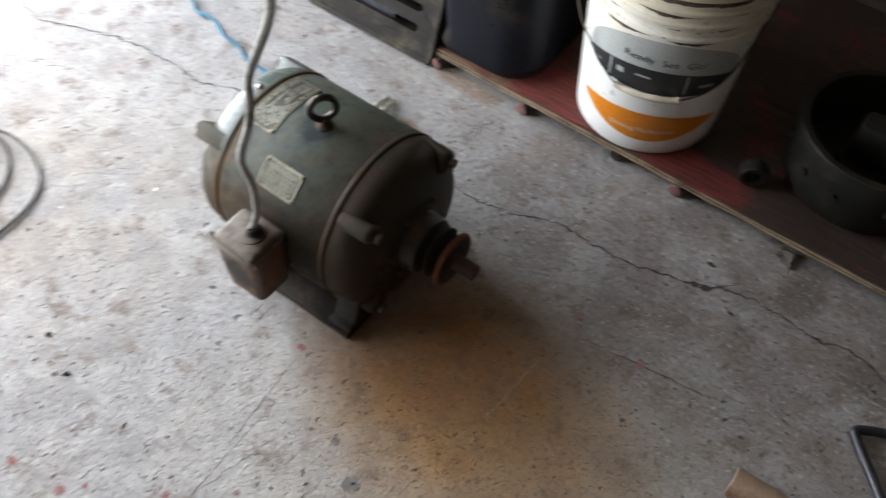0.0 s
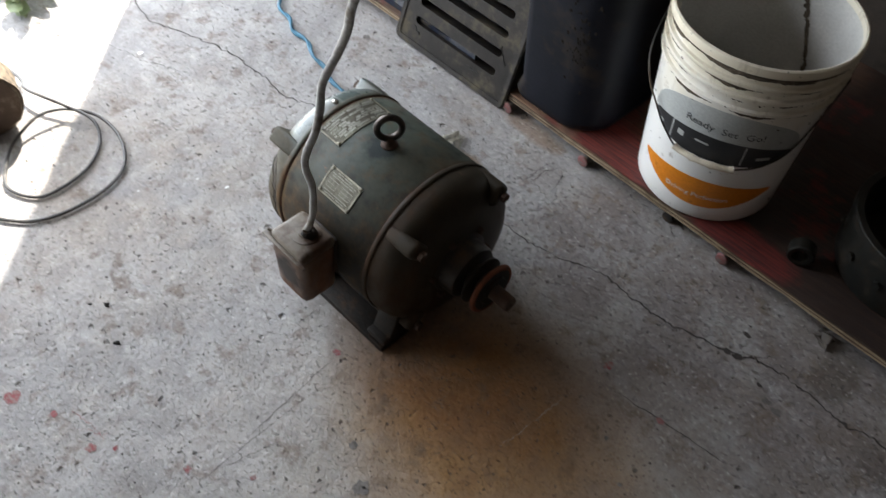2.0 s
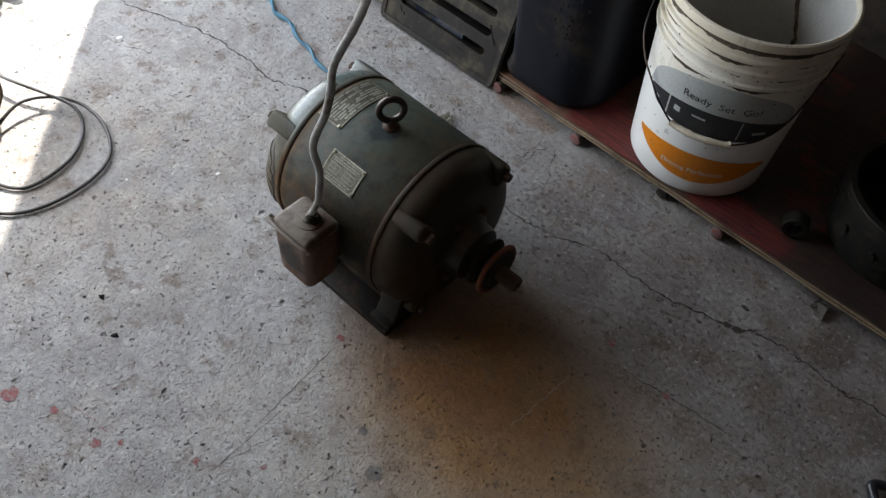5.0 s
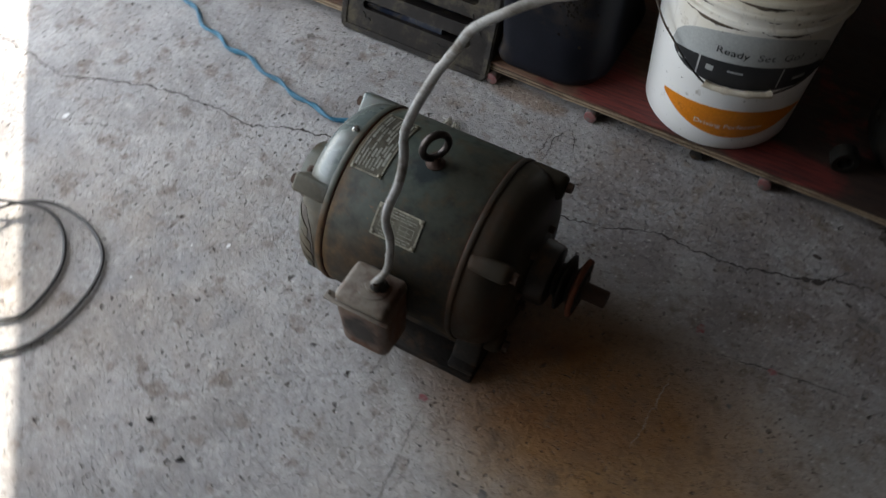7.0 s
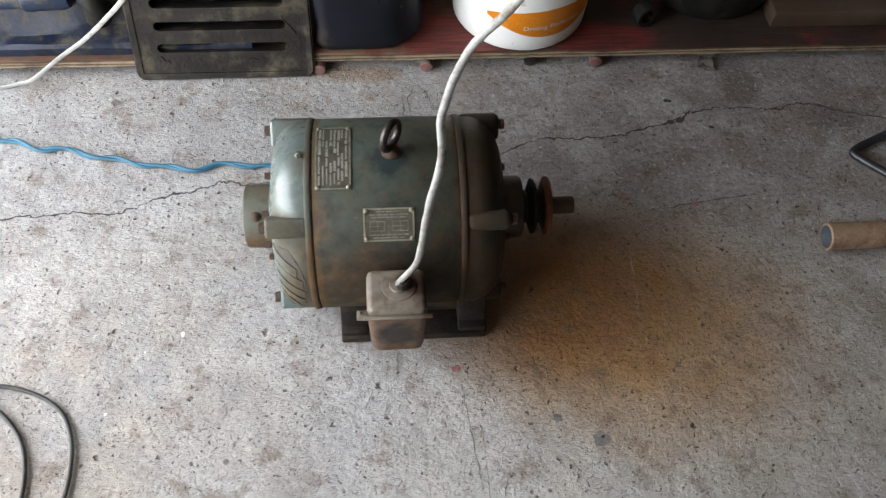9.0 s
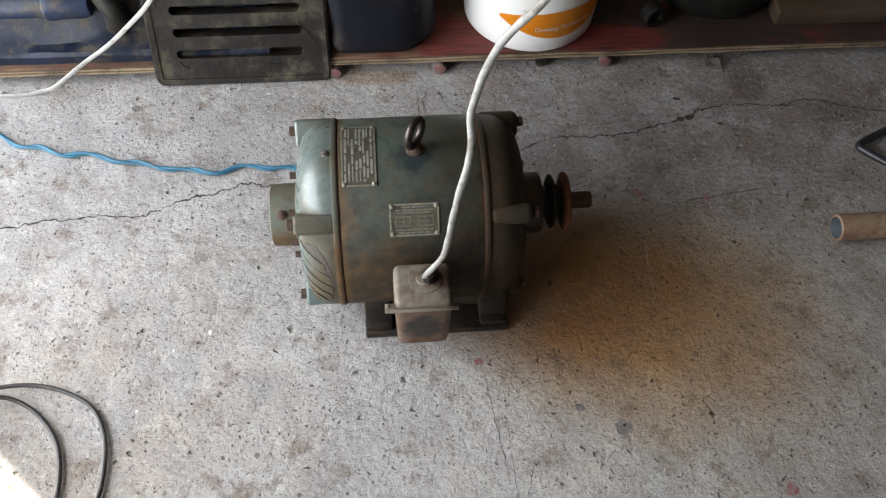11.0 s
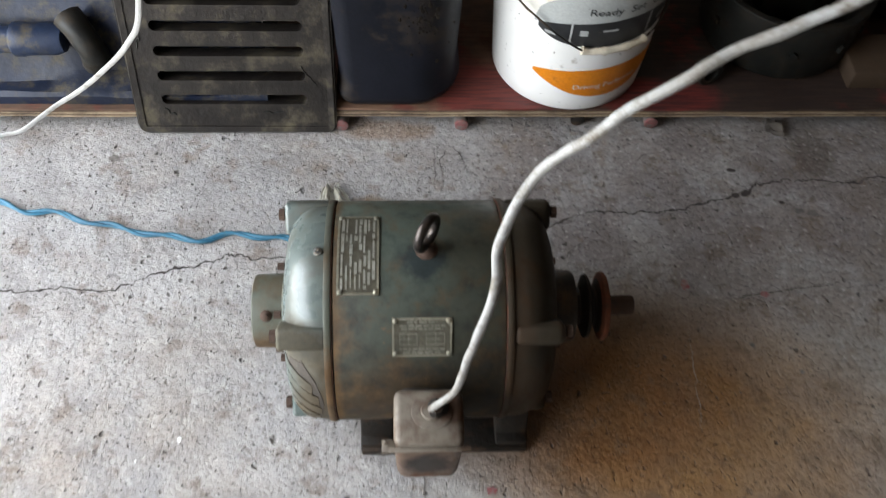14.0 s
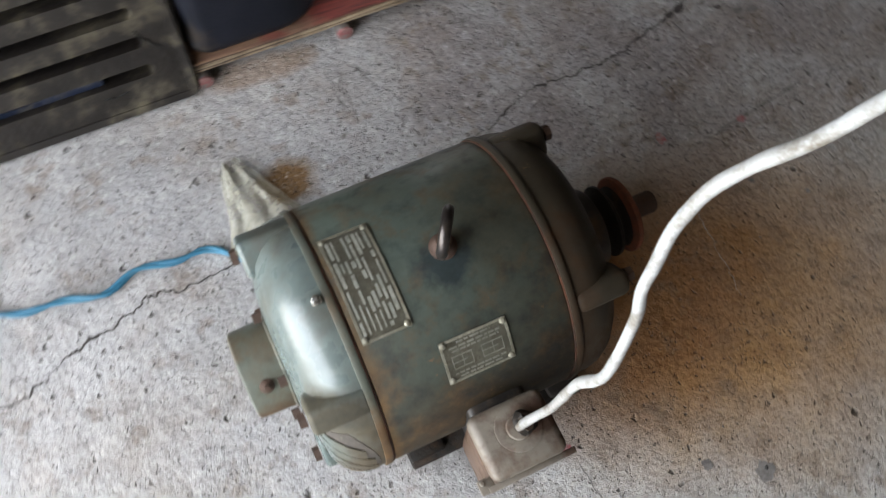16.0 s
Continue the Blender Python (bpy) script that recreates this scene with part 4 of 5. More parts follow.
rnd = random.Random(5)
bars = []
for col in range(8):
    u0 = 0.08 + col * 0.107
    v = 0.06
    while v < 0.92:
        d = rnd.uniform(0.06, 0.26)
        if rnd.random() < 0.85:
            bars.append((u0 + rnd.uniform(0, 0.02), u0 + rnd.uniform(0.05, 0.085), v, min(0.94, v + d)))
        v += d + rnd.uniform(0.015, 0.04)
plate("nameplate", on_shell(-0.0815, 1.0, 0.3), 0.054, 0.1235, bars, PLATE_DARK, PLATE_INK, "large tarnished rating plate with worn etching")
bars = []
for v, lo, hi in ((0.11, 0.25, 0.75), (0.20, 0.12, 0.88), (0.28, 0.15, 0.85), (0.80, 0.12, 0.88), (0.89, 0.18, 0.82)):
    u = lo
    while u < hi:
        d = rnd.uniform(0.04, 0.14)
        bars.append((u, min(hi, u + d), v - 0.02, v + 0.02))
        u += d + rnd.uniform(0.015, 0.03)
for u0, u1 in ((0.12, 0.42), (0.56, 0.88)):
    for v in (0.40, 0.54, 0.68):
        bars.append((u0, u1 - 0.08 * (v == 0.54), v - 0.012, v + 0.012))
    for u in (u0, (u0 + u1) / 2, u1 - 0.012):
        bars.append((u, u + 0.012, 0.41, 0.67))
plate("nameplate", on_shell(-0.0005, 43.8, 0.3), 0.0765, 0.0505, bars, PLATE_DARK, PLATE_LINE, "small tarnished instruction plate with worn etching")

# terminal box
bm = bmesh.new()
made = box(bm, (-0.039, -0.236, 0.100), (0.052, -0.160, 0.2265), 0.016, 4)
for v in bm.verts:
    k = (0.2265 - v.co.z) / 0.1265
    v.co.x = 0.0065 + (v.co.x - 0.0065) * (1 - 0.10 * k)
    v.co.y = -0.160 + (v.co.y + 0.160) * (1 - 0.05 * k)
terminal = part("terminal_box", bm, BOX_STEEL, motor, "dusty pressed steel terminal box with rust stains")
bm = bmesh.new()
box(bm, (-0.028, -0.175, 0.125), (0.041, -0.10, 0.212), 0.008, 3)
part("neck", bm, DARK_STEEL, terminal, "dark neck between box and housing")
bm = bmesh.new()
box(bm, (-0.044, -0.2395, 0.2195), (0.0585, -0.2325, 0.2225), 0.0011)
part("lip", bm, COVER_STEEL, terminal, "thin folded lip")
bm = bmesh.new()
box(bm, (-0.0378, -0.2335, 0.214), (0.0508, -0.160, 0.2375), 0.010, 3)
part("cover", bm, COVER_STEEL, terminal, "dusty beige cover")
bm = bmesh.new()
lathe(bm, [(0.0, 0.2375), (0.026, 0.2372), (0.026, 0.2388), (0.024, 0.2395), (0.014, 0.2395), (0.013, 0.2430), (0.008, 0.2435), (0.0, 0.2435)], Matrix.Translation((0.010, -0.192, 0)), 32)
part("knockout", bm, COVER_STEEL, terminal, "round cable entry")
bm = bmesh.new()
lathe(bm, [(0.0130, -0.001), (0.0135, 0.003), (0.010, 0.007), (0.0095, 0.011), (0.0, 0.012)], Matrix.Translation((0.017, -0.191, 0.2412)), 15)
rumple(bm, 0.005, 140, 3)
part("clamp", bm, FOOT_IRON, terminal, "rusty cable clamp")
bm = bmesh.new()
box(bm, (-0.053, -0.2385, 0.2185), (-0.036, -0.222, 0.2218), 0.0012)
lathe(bm, [(0.0, -0.004), (0.0026, -0.004), (0.0028, 0.003), (0.002, 0.0042), (0.0, 0.0044)], Matrix.Translation((-0.0485, -0.2265, 0.2215)), 10)
part("tab", bm, COVER_STEEL, terminal, "bent tab with a screw")

# pale cable out of the terminal box
bm = bmesh.new()
CABLE = [(0.010, -0.191, 0.244), (0.037, -0.194, 0.301), (0.047, -0.194, 0.381), (0.051, -0.207, 0.45), (0.066, -0.189, 0.525), (0.067, -0.175, 0.593), (0.092, -0.158, 0.665), (0.128, -0.173, 0.735), (0.150, -0.181, 0.777), (0.185, -0.184, 0.813), (0.216, -0.176, 0.834), (0.253, -0.178, 0.857), (0.31, -0.17, 0.90), (0.37, -0.14, 0.99), (0.41, -0.10, 1.15), (0.43, -0.05, 1.5), (0.43, 0.0, 2.1), (0.43, 0.0, 2.6)]
line = smooth_line(CABLE, 10)
line = [p + 0.0016 * Vector((noise.noise(p * 26), noise.noise(p * 26 + Vector((7, 0, 0))), 0)) for p in line]
tube(bm, line, 0.006, 14, 0.8, [0.0060 - 0.0002 * min(1, max(0, (p.z - 0.45) / 0.3)) + 0.0007 * noise.noise(p * 40) for p in line])
single("power_cable", bm, CABLE_DIRTY, "dirty white power cable rising out of the terminal box", "cable")

# ---- cords on the floor ----
bm = bmesh.new()
ROPE = smooth_line([(-1.35, 0.52, 0.01), (-1.05, 0.44, 0.01), (-0.84, 0.366, 0.01), (-0.769, 0.325, 0.01), (-0.72, 0.312, 0.01), (-0.676, 0.297, 0.01), (-0.62, 0.290, 0.01), (-0.551, 0.268, 0.01), (-0.495, 0.256, 0.01), (-0.428, 0.240, 0.01), (-0.367, 0.234, 0.01), (-0.318, 0.243, 0.010), (-0.263, 0.240, 0.010), (-0.224, 0.233, 0.010), (-0.185, 0.205, 0.010), (-0.14, 0.15, 0.010), (-0.10, 0.10, 0.010)], 12)
for turn in (0, math.pi):
    far, strand = 0.0, []
    for k, p in enumerate(ROPE):
        far += (p - ROPE[k - 1]).length if k else 0
        a = turn + far * 2 * math.pi / 0.13 + 0.8 * noise.noise(p * 6)
        sway = 0.004 * math.sin(far * 2 * math.pi / 0.105)
        strand.append(p + Vector((0.0, sway + 0.0024 * math.cos(a), -0.003 + 0.0024 * math.sin(a))))
    tube(bm, strand, 0.0033, 8)
single("blue_cord", bm, ROPE_BLUE, "bright blue twisted cord lying on the concrete", "cord")

bm = bmesh.new()
LOOP = [(-0.75, -0.62, 0.006), (-0.65, -0.56, 0.006), (-0.566, -0.506, 0.006), (-0.524, -0.458, 0.006), (-0.508, -0.386, 0.006), (-0.517, -0.306, 0.006), (-0.554, -0.250, 0.006), (-0.63, -0.217, 0.008), (-0.708, -0.221, 0.014), (-0.76, -0.262, 0.022), (-0.775, -0.315, 0.028), (-0.76, -0.37, 0.020), (-0.725, -0.42, 0.012), (-0.65, -0.464, 0.007), (-0.585, -0.435, 0.006), (-0.575, -0.38, 0.006), (-0.594, -0.31, 0.006), (-0.645, -0.254, 0.008), (-0.70, -0.238, 0.020), (-0.77, -0.262, 0.026), (-0.83, -0.288, 0.03), (-0.88, -0.30, 0.026), (-0.95, -0.29, 0.014), (-1.2, -0.33, 0.006), (-1.5, -0.4, 0.006)]
tube(bm, smooth_line(LOOP, 8), 0.0037, 10)
single("black_cable", bm, WIRE_BLACK, "thin black cable lying in a double loop on the concrete", "cable")

bm = bmesh.new()
WHITE = [(-1.35, 0.4, 0.006), (-0.879, 0.473, 0.006), (-0.832, 0.468, 0.006), (-0.783, 0.467, 0.006), (-0.75, 0.47, 0.012), (-0.712, 0.46, 0.034), (-0.644, 0.468, 0.084), (-0.577, 0.449, 0.145), (-0.512, 0.415, 0.222), (-0.444, 0.385, 0.309), (-0.4, 0.37, 0.4), (-0.38, 0.4, 0.6), (-0.38, 0.6, 1.2), (-0.38, 0.8, 2.6)]
tube(bm, smooth_line(WHITE, 8), 0.0046, 10, 0.5)
single("white_cable", bm, CABLE_WHITE, "white flat cable that hangs down to the floor", "cable")

# ---- the board on rollers ----
board = thing("plywood_board", "red-stained oily plywood board resting on pipe rollers", "board")
for k, (z0, z1) in enumerate(((0.0275, 0.0315), (0.0315, 0.0355), (0.0355, 0.039), (0.039, 0.043), (0.043, 0.047))):
    bm = bmesh.new()
    n = 60
    inset = (0.0, 0.0015, 0.0, 0.001, 0.0005)[k]
    rows = []
    for i in range(n + 1):
        x = -1.46 + 3.0 * i / n
        y = 0.499 + inset + 0.003 * noise.noise(Vector((x * 9, k * 0.4, 1))) + 0.002 * noise.noise(Vector((x * 40, k, 3)))
        dip = 0.002 * noise.noise(Vector((x * 3, 0, 8)))
        rows.append([bm.verts.new(c) for c in ((x, y, z0 + dip), (x, y, z1 + dip), (x, 1.24, z1 + dip), (x, 1.24, z0 + dip))])
    for a, b in zip(rows, rows[1:]):
        for j in range(4):
            bm.faces.new((a[j], a[(j + 1) % 4], b[(j + 1) % 4], b[j]))
    bm.faces.new(rows[0])
    bm.faces.new(rows[-1][::-1])
    part("ply", bm, PLY_TOP if k == 4 else (PLY_LIGHT, PLY_DARK)[k % 2], board, "red-stained oily top veneer, shade painted in right of the bucket" if k == 4 else "")

for x, y, paint in ((-0.136, 0.487, ROLLER_RED), (0.091, 0.488, ROLLER_RED), (0.457, 0.492, ROLLER_RED), (0.315, 0.500, DARK_STEEL), (-0.9, 0.51, ROLLER_STEEL), (1.15, 0.505, ROLLER_STEEL)):
    roller = thing("pipe_roller", "short steel pipe roller with a faded red end under the board" if paint is ROLLER_RED else "short steel pipe roller under the board", "pipe", pose(x, y, 0.0135), "rollers under the board")
    bm = bmesh.new()
    lathe(bm, [(0.0132, 0.0), (0.0134, 0.002), (0.0134, 0.7), (0.0, 0.7)], Matrix.Rotation(radians(-90), 4, "X") @ Matrix.Translation((0, 0, 0.004)), 20)
    part("barrel", bm, ROLLER_STEEL, roller)
    bm = bmesh.new()
    lathe(bm, [(0.0, 0.0006), (0.010, 0.0), (0.0130, 0.001), (0.0134, 0.004)], Matrix.Rotation(radians(-90), 4, "X"), 20)
    part("pipe_end", bm, paint, roller, "faded red painted end" if paint is ROLLER_RED else "")

# ---- slotted cast plate leaning on the stack ----
LEAN = Matrix.Translation((-0.328, 0.480, 0.003)) @ Matrix.Rotation(radians(-18.3), 4, "X")
grille = thing("slotted_plate", "oily cast-iron slotted plate leaning against the machine parts", "metal plate", LEAN)
W, H, T = 0.184, 0.46, 0.034
SLOT, ROWS = 0.132, [0.0705 + 0.0475 * k for k in range(8)]
bm = bmesh.new()
zs = [0.018] + [z for c in ROWS for z in (c - 0.0095, c + 0.0095)] + [H]
for z0, z1 in zip(zs[::2], zs[1::2]):
    box(bm, (-SLOT, 0, z0), (SLOT, T, z1))
for x0, x1 in ((-W, -SLOT), (SLOT, W)):
    box(bm, (x0, 0, 0.018), (x1, T, H))
box(bm, (-W + 0.012, 0.0, 0.004), (W - 0.012, T, 0.018))
# rounded slot ends
for c in ROWS:
    for s in (-1, 1):
        for k in range(5):
            a0, a1 = math.pi / 2 * k / 5, math.pi / 2 * (k + 1) / 5
            for up in (-1, 1):
                f = [(s * SLOT, c + up * 0.0095), (s * (SLOT - 0.0095 + 0.0095 * math.sin(a0)), c + up * 0.0095 * math.cos(a0)), (s * (SLOT - 0.0095 + 0.0095 * math.sin(a1)), c + up * 0.0095 * math.cos(a1))]
                low, top = [bm.verts.new((x, 0.0006, z)) for x, z in f], [bm.verts.new((x, T - 0.0006, z)) for x, z in f]
                bm.faces.new(low)
                bm.faces.new(top[::-1])
                bm.faces.new((low[1], low[2], top[2], top[1]))
part("plate_face", bm, CAST_IRON, grille)
# the rim runs down one side, round both lower corners and up the other
bm = bmesh.new()
w, c = 0.015, 0.016
bend = [(W - c + c * math.sin(a), c - c * math.cos(a)) for a in (math.pi / 2 * k / 6 for k in range(7))]
inner = [(W - w - 0.004 + 0.004 * math.sin(a), w + 0.004 - 0.004 * math.cos(a)) for a in (math.pi / 2 * k / 6 for k in range(7))]
outer_line = [(-W, H * k / 8) for k in range(8, 0, -1)] + [(-x, z) for x, z in bend[::-1]] + bend + [(W, H * k / 8) for k in range(1, 9)]
inner_line = [(-W + w, w + (H - w) * k / 8) for k in range(8, 0, -1)] + [(-x, z) for x, z in inner[::-1]] + inner + [(W - w, w + (H - w) * k / 8) for k in range(1, 9)]
rows = []
for (x0, z0), (x1, z1) in zip(outer_line, inner_line):
    mx, mz = x0 + (x1 - x0) * 0.25, z0 + (z1 - z0) * 0.25
    rows.append([bm.verts.new(p) for p in ((x0, 0.002, z0), (mx, -0.003, mz), (x1, -0.002, z1), (x1, T + 0.003, z1), (mx, T + 0.004, mz), (x0, T, z0))])
for p, q in zip(rows, rows[1:]):
    for j in range(6):
        bm.faces.new((p[j], p[(j + 1) % 6], q[(j + 1) % 6], q[j]))
bm.faces.new(rows[0])
bm.faces.new(rows[-1][::-1])
rumple(bm, 0.0014, 45)
part("rim", bm, CAST_IRON, grille, "worn rounded rim")
# flaked edges of old paint
for k, (x, z, n) in enumerate(((0.05, 0.045, 7), (0.150, 0.10, 8), (-0.150, 0.20, 6), (0.155, 0.26, 6), (-0.11, 0.038, 5))):
    bm = bmesh.new()
    pts = [Vector((x + 0.006 * i * math.cos(k * 2.2) + 0.004 * noise.noise(Vector((i * 0.8, k, 0))), -0.0007, z + 0.006 * i * math.sin(k * 2.2) + 0.006 * noise.noise(Vector((i * 0.8, k, 5))))) for i in range(n)]
    tube(bm, smooth_line(pts, 3), 0.0012, 6, 1.0)
    part("flake", bm, OILY_BLACK, grille, "dark edge of flaking paint")

# ---- dark machine parts behind ----
engine = thing("machine_cover", "blue-black oily machine casting with a foot flange", "machine part")
bm = bmesh.new()
prof = [(0.512, 0.047), (0.512, 0.066), (0.520, 0.072), (0.545, 0.074), (0.560, 0.085), (0.585, 0.17), (0.61, 0.21), (0.70, 0.25), (0.86, 0.27), (0.95, 0.25), (0.95, 0.047)]
n = 60
rows = []
for i in range(n + 1):
    x = -1.42 + 1.15 * i / n
    low = 1.0 if x > -0.85 else max(0.1, 1.0 + (x + 0.85) * 12)
    rows.append([bm.verts.new((x, y + 0.006 * noise.noise(Vector((x * 8, j, 0))), min(z, 0.085 + (z - 0.085) * low) + 0.006 * noise.noise(Vector((x * 9, j, 4))) * (j not in (0, len(prof) - 1)))) for j, (y, z) in enumerate(prof)])
for a, b in zip(rows, rows[1:]):
    for j in range(len(prof)):
        bm.faces.new((a[j], a[(j + 1) % len(prof)], b[(j + 1) % len(prof)], b[j]))
bm.faces.new(rows[0])
bm.faces.new(rows[-1][::-1])
part("casting", bm, BLUE_BLACK, engine)
bm = bmesh.new()
lathe(bm, [(0.0, -0.01), (0.026, -0.01), (0.029, 0.0), (0.029, 0.055), (0.031, 0.06), (0.031, 0.075), (0.025, 0.08), (0.025, 0.21), (0.0, 0.212)], Matrix.Translation((-0.63, 0.565, 0.158)) @ Matrix.Rotation(radians(-90), 4, "Y"), 28)
rumple(bm, 0.003, 40)
part("outlet", bm, CRUSTED, engine, "crusted outlet pipe on the casting")
# an added black tube that stands for the shade right of the outlet
bm = bmesh.new()
tube(bm, smooth_line([(-0.605, 0.575, 0.20), (-0.585, 0.555, 0.185), (-0.570, 0.545, 0.15), (-0.575, 0.56, 0.105)], 5), 0.025, 14)
rumple(bm, 0.004, 30)
part("neck", bm, OILY_BLACK, engine, "dark bent tube added for the shade beside the outlet")

tub = thing("rubber_tub", "grimy black rubber tub on the plywood board", "tub")


def rounded(cx, cy, hx, hy, right, n=7):
    """A rectangle with round corners, wide on its right side."""
    out = []
    for sx, sy, a0 in ((1, 1, 0), (-1, 1, 90), (-1, -1, 180), (1, -1, 270)):
        r = right if sx > 0 else 0.03
        for k in range(n + 1):
            a = radians(a0 + 90 * k / n)
            out.append((cx + sx * (hx - r) + r * math.cos(a), cy + sy * (hy - r) + r * math.sin(a)))
    return out


bm = bmesh.new()
levels = [(0.0, 0.0472, -0.012), (0.0, 0.052, -0.004), (0.0, 0.060, 0.0), (0.0, 0.075, 0.003), (0.0, 0.10, -0.004), (0.0, 0.30, 0.003), (0.0, 0.44, 0.010), (0.0, 0.447, 0.022), (0.0, 0.46, 0.022), (0.0, 0.462, 0.008), (0.0, 0.44, -0.002), (0.0, 0.10, -0.016)]
rings = [[bm.verts.new((x, y, z)) for x, y in rounded(-0.027, 0.672, 0.112 + grow, 0.168 + grow, 0.088)] for _, z, grow in levels]
for a, b in zip(rings, rings[1:]):
    for k in range(len(a)):
        j = (k + 1) % len(a)
        bm.faces.new((a[k], a[j], b[j], b[k]))
bm.faces.new(rings[0][::-1])
bm.faces.new(rings[-1])
part("body", bm, RUBBER, tub)
bm = bmesh.new()
rings = [[bm.verts.new((x, y, z)) for x, y in rounded(-0.027, 0.672, 0.112 + grow, 0.168 + grow, 0.09)] for z, grow in ((0.452, 0.012), (0.450, 0.026), (0.466, 0.027), (0.468, 0.012))]
for a, b in zip(rings, rings[1:] + rings[:1]):
    for k in range(len(a)):
        j = (k + 1) % len(a)
        bm.faces.new((a[k], a[j], b[j], b[k]))
part("rolled_rim", bm, RUBBER, tub)

bm = bmesh.new()
rnd = random.Random(17)
for k in range(150):
    x, z, r = rnd.gauss(0.02, 0.020), rnd.gauss(0.31, 0.06), 0.0008 + 0.0032 * rnd.random() ** 2
    y = 0.5015 - (z - 0.1) * 0.035
    ring = [bm.verts.new((x + r * rnd.uniform(0.6, 1.2) * math.cos(a), y, z + 1.4 * r * rnd.uniform(0.6, 1.2) * math.sin(a))) for a in (0.2, 1.1, 2.0, 3.0, 4.0, 5.2)]
    tip = bm.verts.new((x, y - 0.0015, z))
    for i in range(6):
        bm.faces.new((ring[i], ring[(i + 1) % 6], tip))
part("dried_mud", bm, MUD, tub, "spatter of dried brown mud")["kind"] = "stuff"

# ---- the bucket ----
BX, BY, BZ = 0.301, 0.640, 0.047
bucket = thing("plastic_bucket", "white plastic oil bucket with an orange printed band, dirty, lid off", "bucket", pose(BX, BY, BZ))


def bucket_radius(z):
    return 0.1445 + 0.058 * z


bm = bmesh.new()
wallp = [(0.0, 0.006), (0.133, 0.006), (0.135, 0.0), (0.142, 0.0015), (0.1447, 0.006)]
wallp += [(bucket_radius(z), z) for z in (0.03, 0.10, 0.20, 0.285, 0.303)]
for z in (0.308, 0.338, 0.366):
    r = bucket_radius(z)
    wallp += [(r + 0.0065, z), (r + 0.0072, z + 0.003), (r + 0.0062, z + 0.006), (r, z + 0.0075), (bucket_radius(z + 0.02), z + 0.02)]
wallp += [(0.1672, 0.394), (0.1730, 0.396), (0.1745, 0.404), (0.1730, 0.412), (0.169, 0.414), (0.1655, 0.412), (0.1640, 0.402)]
lathe(bm, wallp, Matrix(), 96)
part("pail", bm, WHITE_PLASTIC, bucket)
# inner wall in its own greyer colour, which carries the shade inside the pail
bm = bmesh.new()
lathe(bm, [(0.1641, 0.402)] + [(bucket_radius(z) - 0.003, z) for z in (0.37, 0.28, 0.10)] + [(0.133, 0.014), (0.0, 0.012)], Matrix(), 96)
part("lining", bm, INNER_PLASTIC, bucket, "stained inner wall, greyed for the shade inside")
bm = bmesh.new()
lathe(bm, [(0.0, 0.17)] + [(0.135 * k / 5, 0.17 + 0.006 * math.sin(k * 2.1)) for k in range(1, 5)] + [(bucket_radius(0.175) - 0.0045, 0.175), (bucket_radius(0.16) - 0.006, 0.16), (0.0, 0.155)], Matrix(), 40)
rumple(bm, 0.006, 20, 2)
part("residue", bm, CONTENTS, bucket, "grey dried residue inside")
# caked grease between the ribs, broken off here and there
for k, (z, w) in enumerate(((0.307, 0.014), (0.337, 0.016), (0.365, 0.016), (0.393, 0.019))):
    bm = bmesh.new()
    rows = []
    for s in range(300):
        a = 2 * math.pi * s / 300
        c, d = math.cos(a), math.sin(a)
        big = noise.noise(Vector((c * 2.2 + k, d * 2.2, k * 3)))
        small = noise.noise(Vector((c * 16, d * 16, k * 5))) + 0.6 * noise.noise(Vector((c * 45, d * 45, k * 7)))
        t = w * min(1.1, max(0.08, 0.46 + 0.50 * big + 0.16 * small))
        r = bucket_radius(z)
        rows.append([bm.verts.new(((r + h) * c, (r + h) * d, zz)) for h, zz in ((0.0009, z + 0.0006), (0.0026, z - 0.45 * t), (0.0006, z - t - 0.0004))])
    for p, q in zip(rows, rows[1:] + rows[:1]):
        for j in range(2):
            bm.faces.new((p[j], q[j], q[j + 1], p[j + 1]))
    part("grease", bm, BUCKET_DIRT, bucket, "caked grease under a rib")["kind"] = "stuff"
rnd = random.Random(23)
bm = bmesh.new()
for k in range(230):
    a, z = rnd.uniform(0, 2 * math.pi), 0.015 + 0.385 * rnd.random() ** 0.45
    size = 0.0006 + 0.0026 * rnd.random() ** 4
    r = bucket_radius(z) + (0.0075 if z > 0.30 else 0.0016)
    if z > 0.30 and min(abs(z - q) for q in (0.311, 0.341, 0.369)) > 0.004:
        r = bucket_radius(z) + 0.0008
    ring = []
    for j in range(7):
        b = 2 * math.pi * j / 7
        da, dz = size * rnd.uniform(0.6, 1.6) * math.cos(b) / r, size * rnd.uniform(0.5, 1.1) * math.sin(b)
        ring.append(bm.verts.new((r * math.cos(a + da), r * math.sin(a + da), z + dz)))
    tip = bm.verts.new(((r + size * 0.6) * math.cos(a), (r + size * 0.6) * math.sin(a), z))
    for j in range(7):
        bm.faces.new((ring[j], ring[(j + 1) % 7], tip))
part("grease_specks", bm, BUCKET_DIRT, bucket, "specks of dried grease")["kind"] = "stuff"
